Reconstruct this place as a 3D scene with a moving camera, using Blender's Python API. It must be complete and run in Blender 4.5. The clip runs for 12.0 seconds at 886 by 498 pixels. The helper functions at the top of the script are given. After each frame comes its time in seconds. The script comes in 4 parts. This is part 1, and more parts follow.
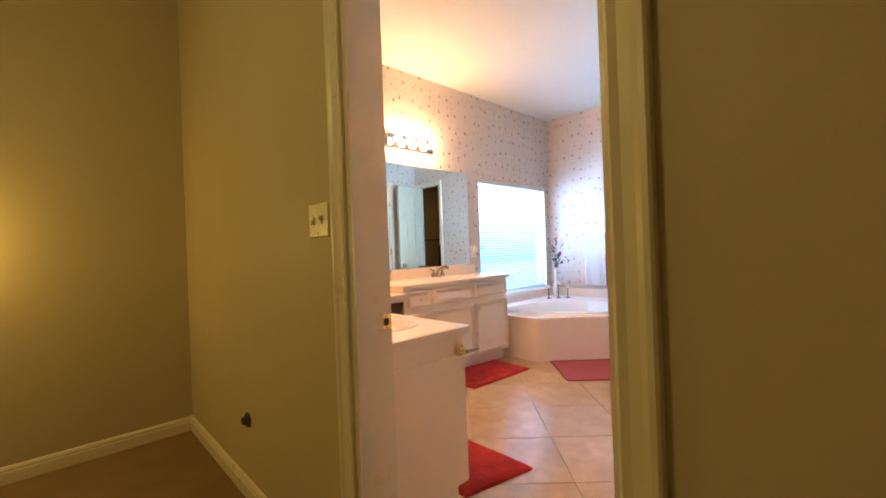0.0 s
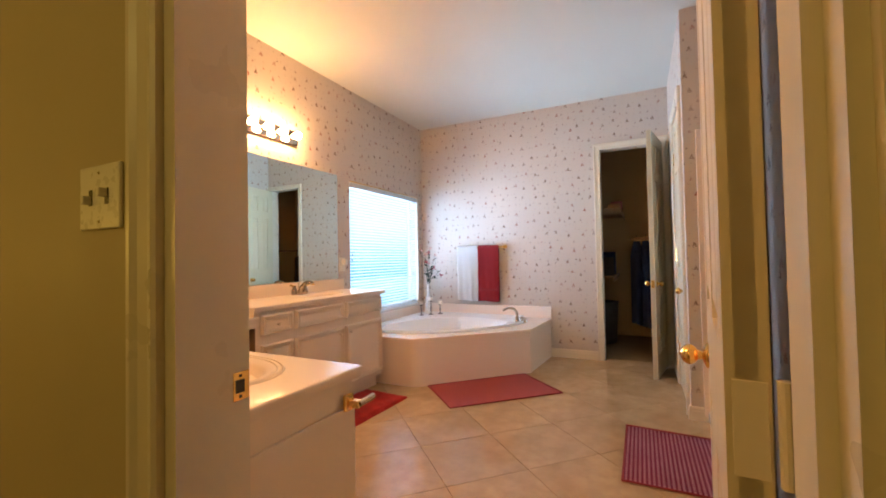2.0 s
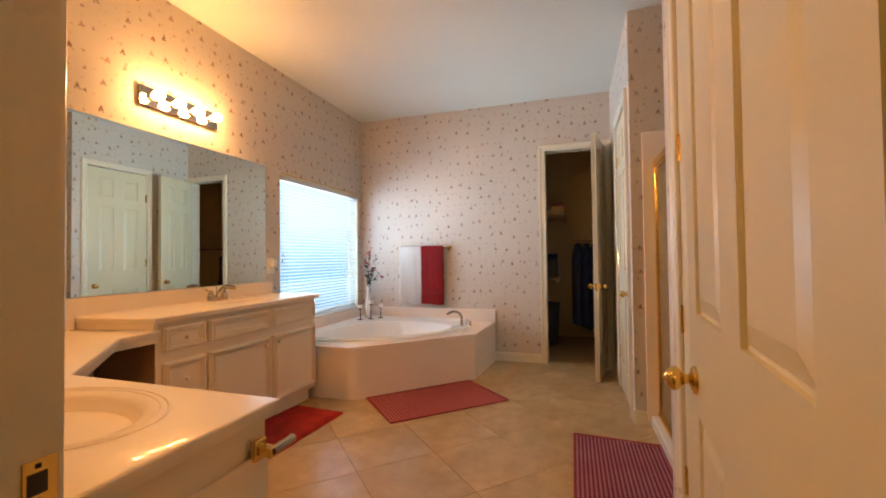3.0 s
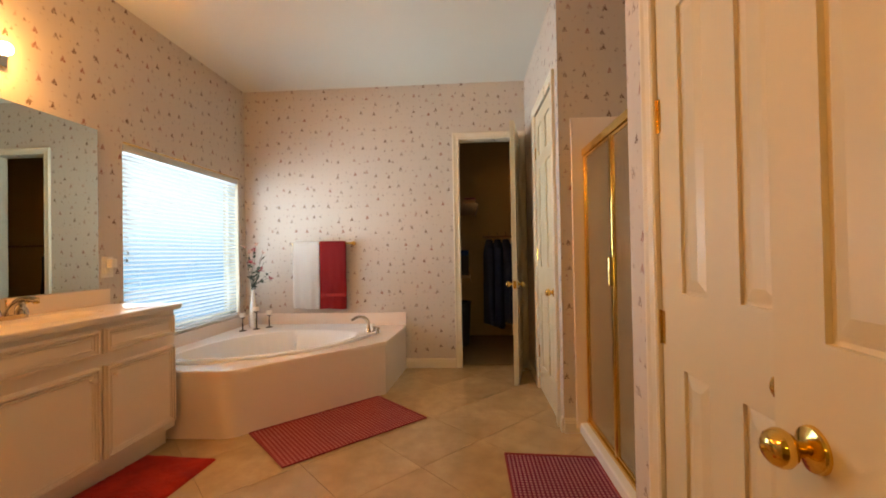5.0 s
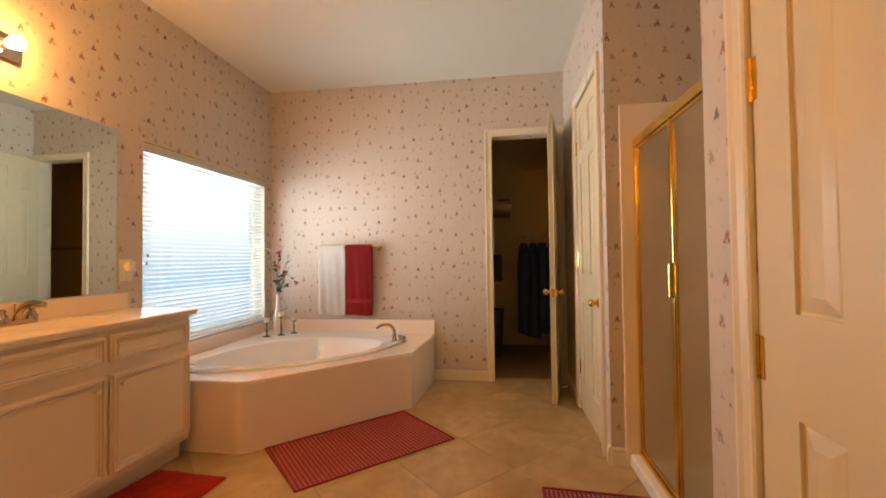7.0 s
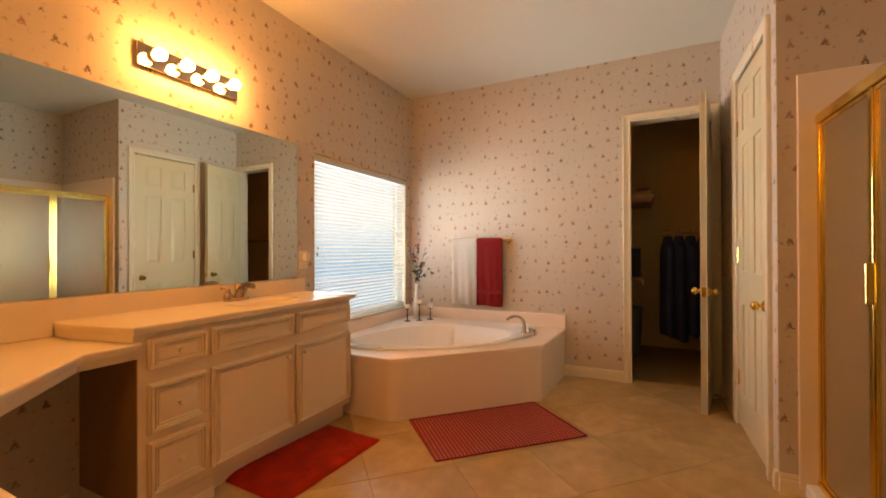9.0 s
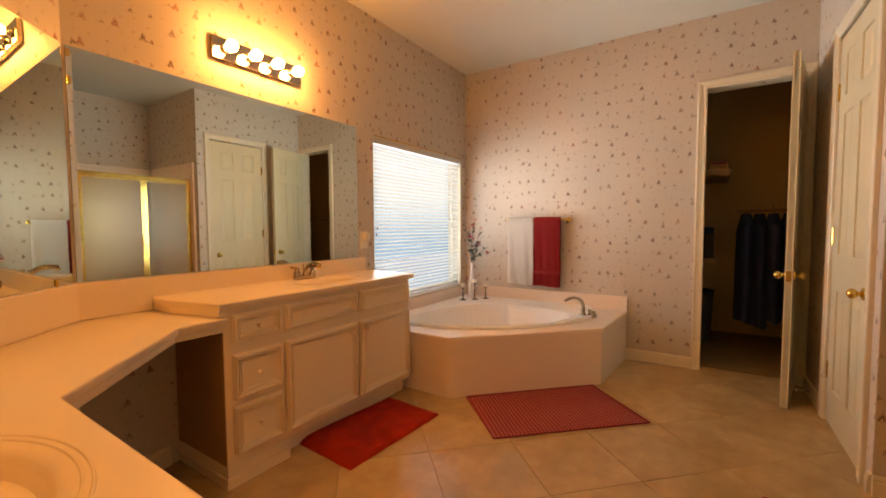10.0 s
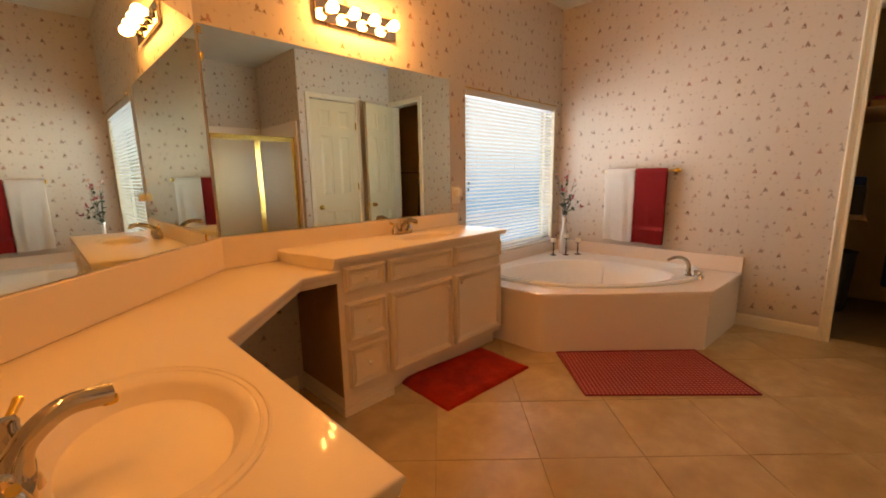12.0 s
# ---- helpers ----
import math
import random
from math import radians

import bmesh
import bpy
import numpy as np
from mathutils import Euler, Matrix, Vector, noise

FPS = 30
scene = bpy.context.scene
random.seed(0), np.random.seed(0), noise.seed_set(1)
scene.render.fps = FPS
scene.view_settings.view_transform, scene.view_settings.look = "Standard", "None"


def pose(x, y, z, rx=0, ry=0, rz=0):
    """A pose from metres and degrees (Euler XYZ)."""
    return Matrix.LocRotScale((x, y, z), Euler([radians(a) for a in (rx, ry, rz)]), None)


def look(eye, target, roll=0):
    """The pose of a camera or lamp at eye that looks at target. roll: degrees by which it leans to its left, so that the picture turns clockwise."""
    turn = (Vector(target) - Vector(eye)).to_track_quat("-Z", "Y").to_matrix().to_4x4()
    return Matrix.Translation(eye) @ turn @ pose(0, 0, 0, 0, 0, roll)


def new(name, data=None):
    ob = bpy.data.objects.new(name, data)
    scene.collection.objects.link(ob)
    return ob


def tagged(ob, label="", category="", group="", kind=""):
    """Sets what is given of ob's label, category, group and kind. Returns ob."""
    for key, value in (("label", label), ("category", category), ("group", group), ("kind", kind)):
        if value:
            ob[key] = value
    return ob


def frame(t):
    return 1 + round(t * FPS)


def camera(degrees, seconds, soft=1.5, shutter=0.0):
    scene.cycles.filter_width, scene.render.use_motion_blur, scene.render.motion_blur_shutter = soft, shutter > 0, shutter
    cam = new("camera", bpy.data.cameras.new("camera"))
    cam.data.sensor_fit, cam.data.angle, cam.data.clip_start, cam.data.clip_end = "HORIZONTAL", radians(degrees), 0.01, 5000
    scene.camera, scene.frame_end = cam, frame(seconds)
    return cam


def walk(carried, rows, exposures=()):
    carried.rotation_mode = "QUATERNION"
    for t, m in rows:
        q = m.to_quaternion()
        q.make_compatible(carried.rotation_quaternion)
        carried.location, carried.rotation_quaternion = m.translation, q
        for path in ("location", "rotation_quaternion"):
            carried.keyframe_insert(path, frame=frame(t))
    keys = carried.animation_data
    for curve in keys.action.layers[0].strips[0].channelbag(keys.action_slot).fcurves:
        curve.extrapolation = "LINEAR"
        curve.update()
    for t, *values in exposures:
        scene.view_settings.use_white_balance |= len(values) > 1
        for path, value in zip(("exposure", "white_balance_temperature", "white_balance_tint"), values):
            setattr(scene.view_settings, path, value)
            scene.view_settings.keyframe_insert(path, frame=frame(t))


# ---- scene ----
cam = camera(95.2, 12.0, soft=1.8)
PATH = [
    (0, (-0.815, -0.175, 1.019), (0.571, 1.267, 1.015), -2.1),
    (0.5, (-0.772, -0.028, 1.009), (0.76, 1.258, 1.019), -1.6),
    (1, (-0.748, 0.055, 1.021), (0.898, 1.191, 1.038), -1.5),
    (1.5, (-0.686, 0.115, 1.004), (1.042, 1.122, 1.042), -1.2),
    (2, (-0.577, 0.194, 1.011), (1.22, 1.071, 1.057), -1.1),
    (2.5, (-0.486, 0.244, 1.018), (1.369, 0.99, 1.063), -1.0),
    (3, (-0.392, 0.284, 1.023), (1.512, 0.895, 1.064), -0.7),
    (3.5, (-0.259, 0.364, 1.046), (1.689, 0.815, 1.068), -0.9),
    (5.5, (0.032, 0.467, 1.015), (2.03, 0.562, 1.039), -1.0),
    (6, (0.064, 0.468, 1.02), (2.06, 0.579, 1.05), -0.8),
    (6.5, (0.15, 0.454, 1.028), (2.142, 0.631, 1.061), -1.0),
    (7, (0.217, 0.461, 1.019), (2.196, 0.744, 1.064), -0.7),
    (9, (0.132, 0.478, 1.033), (1.933, 1.346, 1.041), -0.2),
    (9.5, (0.118, 0.487, 1.051), (1.855, 1.477, 1.008), -0.1),
    (10, (0.117, 0.503, 1.056), (1.789, 1.595, 0.951), -0.3),
    (10.5, (0.1, 0.513, 1.076), (1.701, 1.698, 0.889), -0.3),
    (11, (0.09, 0.52, 1.091), (1.612, 1.79, 0.829), -0.5),
    (11.5, (0.078, 0.534, 1.091), (1.531, 1.873, 0.78), -0.8),
    (12, (0.071, 0.541, 1.1), (1.464, 1.933, 0.751), -1.0),
]
EXPO = [(0.0, 1.66, 5050, 11), (2.5, 1.06, 6300, 12), (3.5, 0.85, 7300, 12), (5.5, 0.83, 8300, 12), (7.0, 0.85, 9400, 19), (9.0, 0.68, 11300, 24), (10.5, 0.62, 11200, 26), (12.0, 0.54, 10600, 24)]
walk(cam, [(t, look(eye, target, roll)) for t, eye, target, roll in PATH], EXPO)

# ---- plan, in metres ----
XT, YM, YS, XE = 3.6, 2.5, -0.060, -0.13
CEIL = 2.532
HALL_X = -0.25
WIN = (2.272, 3.495, 0.50, 1.712)
ENTRY = (0.061, 0.780)
CLOSET = (0.0, 0.526)
SHOWER = (1.335, 2.317)
LINEN = (2.45, 3.065)
NEAR = (0.605, 1.135)
LOW, HIGH = 0.710, 0.767

# ---- world and lights ----
world = bpy.data.worlds.new("world")
scene.world = world
world.use_nodes = True
wn = world.node_tree
sky = wn.nodes.new("ShaderNodeTexSky")
sky.sky_type, sky.sun_disc, sky.sun_elevation, sky.sun_rotation = "NISHITA", False, radians(40), radians(150)
wn.links.new(sky.outputs[0], wn.nodes["Background"].inputs[0])
wn.nodes["Background"].inputs[1].default_value = 0.1


def lamp(name, kind, energy, color, m, **more):
    data = bpy.data.lights.new(name, kind)
    data.energy, data.color = energy, color
    for key, value in more.items():
        setattr(data, key, value)
    ob = new(name, data)
    ob.matrix_world = m
    return ob


lamp("sun", "SUN", 2.0, (1, 0.95, 0.88), look((0, -5, 6), (2, 2, 0)), angle=radians(0.6))
lamp("hall_lamp_light", "POINT", 3.4, (1.0, 0.56, 0.07), pose(-1.32, 2.42, 1.12), shadow_soft_size=0.08)
# Soft fill added below the ceiling to brighten the hall; no fixture here.
lamp("hall_ceiling_light", "POINT", 6.6, (1.0, 0.68, 0.16), pose(-1.9, 0.9, 1.9), shadow_soft_size=0.15)
lamp("window_sky_light", "AREA", 29.0, (0.56, 0.77, 1.0), look((2.87, YM + 0.095, 1.10), (2.87, 0.6, 1.10)), shape="RECTANGLE", size=1.22, size_y=1.18, spread=radians(128))

# ---- materials ----


class Mat:
    """A node material with short ways to add nodes."""

    def __init__(self, name, color=(0.8, 0.8, 0.8), rough=0.5, metal=0.0, coat=0.0):
        self.m = bpy.data.materials.new(name)
        self.m.use_nodes = True
        self.t = self.m.node_tree
        self.b = self.t.nodes["Principled BSDF"]
        self.set("Base Color", (*color, 1))
        self.set("Roughness", rough)
        self.set("Metallic", metal)
        self.set("Coat Weight", coat)

    def set(self, key, value):
        self.b.inputs[key].default_value = value

    def node(self, kind, **inputs):
        n = self.t.nodes.new("ShaderNode" + kind)
        for key, value in inputs.items():
            key = key.replace("_", " ")
            if isinstance(value, bpy.types.NodeSocket):
                self.t.links.new(value, n.inputs[key])
            else:
                n.inputs[key].default_value = value
        return n

    def math(self, op, a, b=0.0, c=0.0):
        n = self.t.nodes.new("ShaderNodeMath")
        n.operation = op
        for i, v in enumerate((a, b, c)):
            if isinstance(v, bpy.types.NodeSocket):
                self.t.links.new(v, n.inputs[i])
            else:
                n.inputs[i].default_value = v
        return n.outputs[0]

    def mix(self, fac, a, b):
        n = self.t.nodes.new("ShaderNodeMix")
        n.data_type = "RGBA"
        for i, v in ((0, fac), (6, a), (7, b)):
            if isinstance(v, bpy.types.NodeSocket):
                self.t.links.new(v, n.inputs[i])
            else:
                n.inputs[i].default_value = v if i == 0 else (*v, 1)
        return n.outputs[2]

    def link(self, out, key):
        self.t.links.new(out, self.b.inputs[key])

    def coords(self, which="Object"):
        return self.t.nodes.new("ShaderNodeTexCoord").outputs[which]

    def noise(self, scale, detail=4.0, vec=None, rough=0.5):
        n = self.node("TexNoise", Scale=scale, Detail=detail, Roughness=rough)
        self.t.links.new(vec if vec is not None else self.coords(), n.inputs["Vector"])
        return n.outputs[0]

    def bump(self, height, strength=0.3, distance=0.002):
        n = self.node("Bump", Strength=strength, Distance=distance, Height=height)
        self.link(n.outputs[0], "Normal")

    def remap(self, v, a, b, c, d):
        n = self.node("MapRange", Value=v, From_Min=a, From_Max=b, To_Min=c, To_Max=d)
        return n.outputs[0]


def varied(name, color, rough, metal=0.0, scale=6.0, amount=0.08, grain=180.0, bump=0.15, coat=0.0, wear=0.07):
    """A surface with soft stains at one scale and fine relief at another."""
    m = Mat(name, color, rough, metal, coat)
    big = m.noise(scale, 3)
    dark = tuple(c * (1 - amount * 2.2) for c in color)
    light = tuple(min(1, c * (1 + amount)) for c in color)
    m.link(m.mix(big, dark, light), "Base Color")
    m.link(m.remap(m.noise(scale * 3, 4), 0.3, 0.7, max(0.02, rough - wear), min(1, rough + wear)), "Roughness")
    if bump:
        m.bump(m.noise(grain, 2), bump, 0.001)
    return m.m


def wallpaper():
    """Pale paper with scattered small sprigs in green, brown and rose."""
    m = Mat("wallpaper", (0.7, 0.6, 0.55), 0.55)
    uv = m.coords("UV")
    base = m.mix(m.noise(3.0, 3, uv), (0.57, 0.505, 0.44), (0.62, 0.55, 0.48))
    wob = m.node("TexNoise", Scale=150.0, Detail=2.0)
    m.t.links.new(uv, wob.inputs["Vector"])
    sw = m.node("SeparateXYZ", Vector=wob.outputs[1])
    for pitch, tall, wide, keep, strong, shift in ((0.112, 0.037, 0.021, 0.08, 0.95, 0.0), (0.084, 0.020, 0.013, 0.35, 0.85, 3.7), (0.050, 0.011, 0.010, 0.25, 0.5, 8.3)):
        mp = m.node("Mapping", Vector=uv)
        mp.inputs["Location"].default_value = (shift, shift * 0.7, 0)
        mp.inputs["Scale"].default_value = (1 / pitch, 0.85 / pitch, 1)
        v = m.t.nodes.new("ShaderNodeTexVoronoi")
        v.voronoi_dimensions = "2D"
        m.t.links.new(mp.outputs[0], v.inputs["Vector"])
        v.inputs["Scale"].default_value, v.inputs["Randomness"].default_value = 1.0, 0.6
        away = m.node("VectorMath")
        away.operation = "SUBTRACT"
        m.t.links.new(mp.outputs[0], away.inputs[0])
        m.t.links.new(v.outputs["Position"], away.inputs[1])
        loc = m.node("SeparateXYZ", Vector=away.outputs[0])
        lx = m.math("ADD", m.math("MULTIPLY", loc.outputs[0], pitch), m.math("MULTIPLY_ADD", sw.outputs[0], 0.030, -0.015))
        ly = m.math("ADD", m.math("MULTIPLY", loc.outputs[1], pitch / 0.85), m.math("MULTIPLY_ADD", sw.outputs[1], 0.030, -0.015))
        up = m.remap(ly, -tall / 2, tall / 2, 1.0, 0.0)
        half = m.math("MULTIPLY", up, wide * 0.75)
        side = m.math("SUBTRACT", half, m.math("ABSOLUTE", lx))
        body = m.math("MULTIPLY", m.remap(side, -0.001, 0.004, 0.0, 1.0), m.math("GREATER_THAN", ly, -tall / 2))
        notch = m.math("MULTIPLY", m.math("LESS_THAN", m.math("ABSOLUTE", lx), wide * 0.12), m.math("LESS_THAN", ly, -tall * 0.25))
        spot = m.math("MULTIPLY", body, m.math("SUBTRACT", 1.0, notch))
        sep = m.node("SeparateColor")
        m.t.links.new(v.outputs["Color"], sep.inputs[0])
        spot = m.math("MULTIPLY", spot, m.math("GREATER_THAN", sep.outputs[1], keep))
        spot = m.math("MULTIPLY", spot, m.remap(sep.outputs[2], 0, 1, strong * 0.55, strong))
        ink = m.mix(m.math("GREATER_THAN", sep.outputs[0], 0.62), (0.120, 0.045, 0.012), (0.28, 0.075, 0.040))
        base = m.mix(spot, base, ink)
    m.link(base, "Base Color")
    m.bump(m.noise(260.0, 2, uv), 0.15, 0.0006)
    return m.m


WALLPAPER = wallpaper()
HALL_PAINT = varied("hall_paint", (0.53, 0.445, 0.27), 0.6, scale=1.5, amount=0.03, grain=120, bump=0.35)
CEILING = varied("ceiling_paint", (0.68, 0.68, 0.62), 0.85, scale=1.0, amount=0.02, grain=90, bump=0.6)
TRIM = varied("trim_paint", (0.76, 0.68, 0.54), 0.32, scale=2.0, amount=0.03, grain=60, bump=0.05)
DOOR_PAINT = varied("door_paint", (0.70, 0.61, 0.43), 0.35, scale=2.0, amount=0.03, grain=50, bump=0.06)
CABINET = varied("cabinet_paint", (0.86, 0.73, 0.57), 0.35, scale=3.0, amount=0.04, grain=60, bump=0.06)
# Dark brown: the knee-space cabinet side, closet rod and shelf wires.
PANEL = varied("panel_brown", (0.36, 0.20, 0.09), 0.5, scale=4, amount=0.08, grain=80, bump=0.1)
MARBLE = varied("cultured_marble", (0.82, 0.69, 0.53), 0.42, scale=2.0, amount=0.015, bump=0, coat=0.3, wear=0.01)
TUB_MARBLE = varied("tub_marble", (0.90, 0.78, 0.69), 0.22, scale=2.0, amount=0.015, bump=0, coat=0.2, wear=0.01)
ACRYLIC = varied("tub_acrylic", (0.88, 0.90, 0.91), 0.22, scale=2.0, amount=0.01, bump=0, coat=0.2, wear=0.01)
BRASS = varied("polished_brass", (0.86, 0.58, 0.18), 0.14, 1.0, scale=30, amount=0.08, bump=0)
CHROME = varied("chrome", (0.82, 0.80, 0.76), 0.08, 1.0, scale=30, amount=0.04, bump=0)
FAUCET = varied("faucet_chrome", (0.52, 0.45, 0.37), 0.10, 1.0, scale=30, amount=0.05, bump=0)
BRONZE = varied("plate_chrome", (0.55, 0.46, 0.38), 0.07, 1.0, scale=20, amount=0.05, bump=0)
DARK = varied("dark_metal", (0.05, 0.045, 0.04), 0.4, 0.6, scale=20, bump=0)
CARPET = varied("carpet", (0.26, 0.165, 0.07), 0.95, scale=4, amount=0.12, grain=400, bump=1.0)
GROUT = varied("grout", (0.40, 0.28, 0.15), 0.8, scale=20, amount=0.12, grain=300, bump=0.5)
PLASTIC = varied("ivory_plastic", (0.80, 0.76, 0.66), 0.3, scale=20, amount=0.02, bump=0)
SLAT = varied("blind_slat", (0.60, 0.64, 0.67), 0.4, scale=6, amount=0.02, bump=0)
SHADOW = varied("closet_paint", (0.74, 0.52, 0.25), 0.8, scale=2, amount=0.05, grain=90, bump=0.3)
CLOTH_NAVY = varied("navy_cloth", (0.018, 0.034, 0.11), 0.9, scale=10, amount=0.2, grain=300, bump=0.6)
CLOTH_BROWN = varied("brown_cloth", (0.05, 0.03, 0.02), 0.9, scale=10, amount=0.2, grain=300, bump=0.6)
CLOTH_GREY = varied("grey_cloth", (0.09, 0.085, 0.08), 0.9, scale=10, amount=0.2, grain=300, bump=0.6)
CARD = varied("cardboard", (0.42, 0.20, 0.07), 0.8, scale=10, amount=0.1)
WAX = varied("candle_wax", (0.85, 0.80, 0.70), 0.45, scale=20, amount=0.03, bump=0)
CERAMIC = varied("white_ceramic", (0.82, 0.81, 0.79), 0.15, scale=8, amount=0.02, bump=0, coat=0.5)
LEAF = varied("dark_leaf", (0.035, 0.06, 0.04), 0.6, scale=30, amount=0.2)
BLOOM = varied("red_bloom", (0.42, 0.06, 0.08), 0.7, scale=30, amount=0.2)
BLOOM_PALE = varied("pale_bloom", (0.70, 0.45, 0.36), 0.7, scale=30, amount=0.15)
RUBBER = varied("dark_rubber", (0.06, 0.04, 0.03), 0.7, scale=20)
DRAIN = varied("drain_shadow", (0.12, 0.10, 0.08), 0.3, 1.0, scale=20, bump=0)


def mirror_material():
    m = Mat("mirror_silver", (0.69, 0.75, 0.68), 0.0, 1.0)
    return m.m


def glass_material(name, color, rough):
    m = Mat(name, color, rough)
    m.set("Transmission Weight", 1.0)
    m.set("IOR", 1.3)
    return m.m


def terry(name, color, scale=500.0):
    m = Mat(name, color, 0.9)
    fine = m.noise(scale, 2)
    broad = m.noise(9, 3)
    mixed = m.mix(broad, tuple(c * 0.92 for c in color), color)
    m.link(m.mix(m.remap(fine, 0.3, 0.7, 0, 0.3), mixed, tuple(c * 0.8 for c in color)), "Base Color")
    m.bump(m.noise(120, 3), 0.12, 0.001)
    return m.m


def plush(name, color, deep):
    """Shaggy pile: broad brushed patches over fine tufts."""
    m = Mat(name, color, 0.95)
    patch = m.remap(m.noise(11, 4), 0.38, 0.66, 0.0, 1.0)
    tuft = m.remap(m.noise(170, 3), 0.3, 0.7, 0.0, 1.0)
    m.link(m.mix(m.math("MULTIPLY_ADD", patch, 0.65, m.math("MULTIPLY", tuft, 0.35)), deep, color), "Base Color")
    m.bump(m.noise(150, 3), 0.8, 0.006)
    return m.m


def checked(name, dark, light, pitch):
    """Woven cotton: rows of raised knots, light on dark."""
    m = Mat(name, dark, 0.95)
    sep = m.node("SeparateXYZ", Vector=m.coords("Object"))
    k = 2 * math.pi / pitch
    sx = m.math("SINE", m.math("MULTIPLY", sep.outputs[0], k))
    sy = m.math("SINE", m.math("MULTIPLY", sep.outputs[1], k))
    knot = m.remap(m.math("MULTIPLY", m.math("ADD", sx, 1.0), m.math("ADD", sy, 1.25)), 0.6, 2.4, 0.0, 1.0)
    blot = m.remap(m.noise(5, 3), 0.35, 0.7, 0.75, 1.0)
    m.link(m.mix(m.math("MULTIPLY", knot, blot), dark, light), "Base Color")
    m.bump(m.math("ADD", knot, m.math("MULTIPLY", m.noise(500, 2), 0.4)), 0.8, 0.004)
    return m.m


def tile_material():
    """Glazed beige floor tile with a cloudy mottle, each tile a little different."""
    m = Mat("floor_tile", (0.5, 0.4, 0.28), 0.28)
    info = m.t.nodes.new("ShaderNodeObjectInfo")
    vec = m.node("VectorMath")
    vec.operation = "ADD"
    m.t.links.new(m.t.nodes.new("ShaderNodeNewGeometry").outputs["Position"], vec.inputs[0])
    rnd = m.node("CombineXYZ", Z=m.math("MULTIPLY", info.outputs["Random"], 7.0))
    m.t.links.new(rnd.outputs[0], vec.inputs[1])
    cloud = m.noise(3.0, 2, vec.outputs[0], 0.45)
    fine = m.noise(11, 5, vec.outputs[0], 0.6)
    col = m.mix(m.remap(cloud, 0.3, 0.7, 0, 1), (0.50, 0.345, 0.175), (0.62, 0.445, 0.25))
    col = m.mix(m.remap(fine, 0.35, 0.7, 0, 0.6), col, (0.40, 0.27, 0.135))
    tone = m.remap(info.outputs["Random"], 0, 1, 0.97, 1.03)
    hsv = m.node("HueSaturation", Color=col)
    m.t.links.new(tone, hsv.inputs["Value"])
    m.link(hsv.outputs[0], "Base Color")
    m.link(m.remap(cloud, 0.3, 0.7, 0.20, 0.27), "Roughness")
    m.bump(m.noise(9, 2), 0.08, 0.003)
    return m.m


def glow(name, color, strength):
    m = Mat(name, (0.9, 0.9, 0.9), 0.3)
    m.set("Emission Color", (*color, 1))
    m.set("Emission Strength", strength)
    return m.m


def backdrop_material():
    """Daylight outside: bright above, a bluish garden wall below."""
    m = Mat("outside", (0, 0, 0), 1.0)
    z = m.node("SeparateXYZ", Vector=m.t.nodes.new("ShaderNodeNewGeometry").outputs["Position"]).outputs[2]
    h = m.math("ADD", z, m.math("MULTIPLY", m.noise(0.8, 3), 0.35))
    col = m.mix(m.remap(h, 0.9, 1.9, 0, 1), (0.28, 0.60, 0.95), (0.66, 0.88, 1.0))
    m.set("Specular IOR Level", 0.0)
    m.link(col, "Emission Color")
    m.link(m.remap(h, 0.9, 1.9, 0.60, 0.78), "Emission Strength")
    return m.m


MIRROR = mirror_material()
GLASS = glass_material("window_glass", (0.95, 0.98, 1.0), 0.0)
SHOWER_GLASS = glass_material("obscure_glass", (0.70, 0.61, 0.44), 0.22)
TOWEL_WHITE = varied("white_terry", (0.95, 0.915, 0.875), 0.8, scale=8, amount=0.02, grain=400, bump=0.3)
TOWEL_RED = terry("red_terry", (0.43, 0.018, 0.022))
TOWEL_BAND = varied("towel_band", (0.42, 0.020, 0.026), 0.8, scale=30, amount=0.15, grain=500, bump=0.4)
PLUSH_RED = plush("red_plush", (0.50, 0.022, 0.012), (0.27, 0.008, 0.006))
WOVEN = checked("rose_weave", (0.31, 0.030, 0.035), (0.54, 0.19, 0.18), 0.021)
WOVEN_TWO = checked("wine_weave", (0.20, 0.012, 0.05), (0.55, 0.28, 0.33), 0.019)
TILE = tile_material()
BULB = glow("lit_bulb", (1.0, 0.50, 0.175), 102.0)
# Dimmer glow, for the added west bar only.
BULB_ADDED = glow("lit_bulb_added", (1.0, 0.49, 0.17), 66.0)
OUTSIDE = backdrop_material()

# ---- makers ----


def part(name, bm, material, parent=None, label="", m=None, smooth=False):
    """Links a bmesh as one mesh object, under a thing or a part if there is one."""
    mesh = bpy.data.meshes.new(name)
    bmesh.ops.recalc_face_normals(bm, faces=bm.faces)
    if smooth:
        for f in bm.faces:
            f.smooth = True
        for e in bm.edges:
            if len(e.link_faces) == 2 and e.calc_face_angle(0) > 0.7:
                e.smooth = False
    bm.to_mesh(mesh)
    bm.free()
    mesh.materials.append(material)
    ob = new(name, mesh)
    if m is not None:
        ob.matrix_basis = m
    ob.parent = parent
    if label:
        tagged(ob, label)
    return ob


def thing(name, m, label, category, group=""):
    return_ob = new(name)
    return_ob.matrix_basis = m
    return_ob.empty_display_size = 0.05
    return tagged(return_ob, label, category, group)


def struct(ob, label=""):
    return tagged(ob, label, kind="structure")


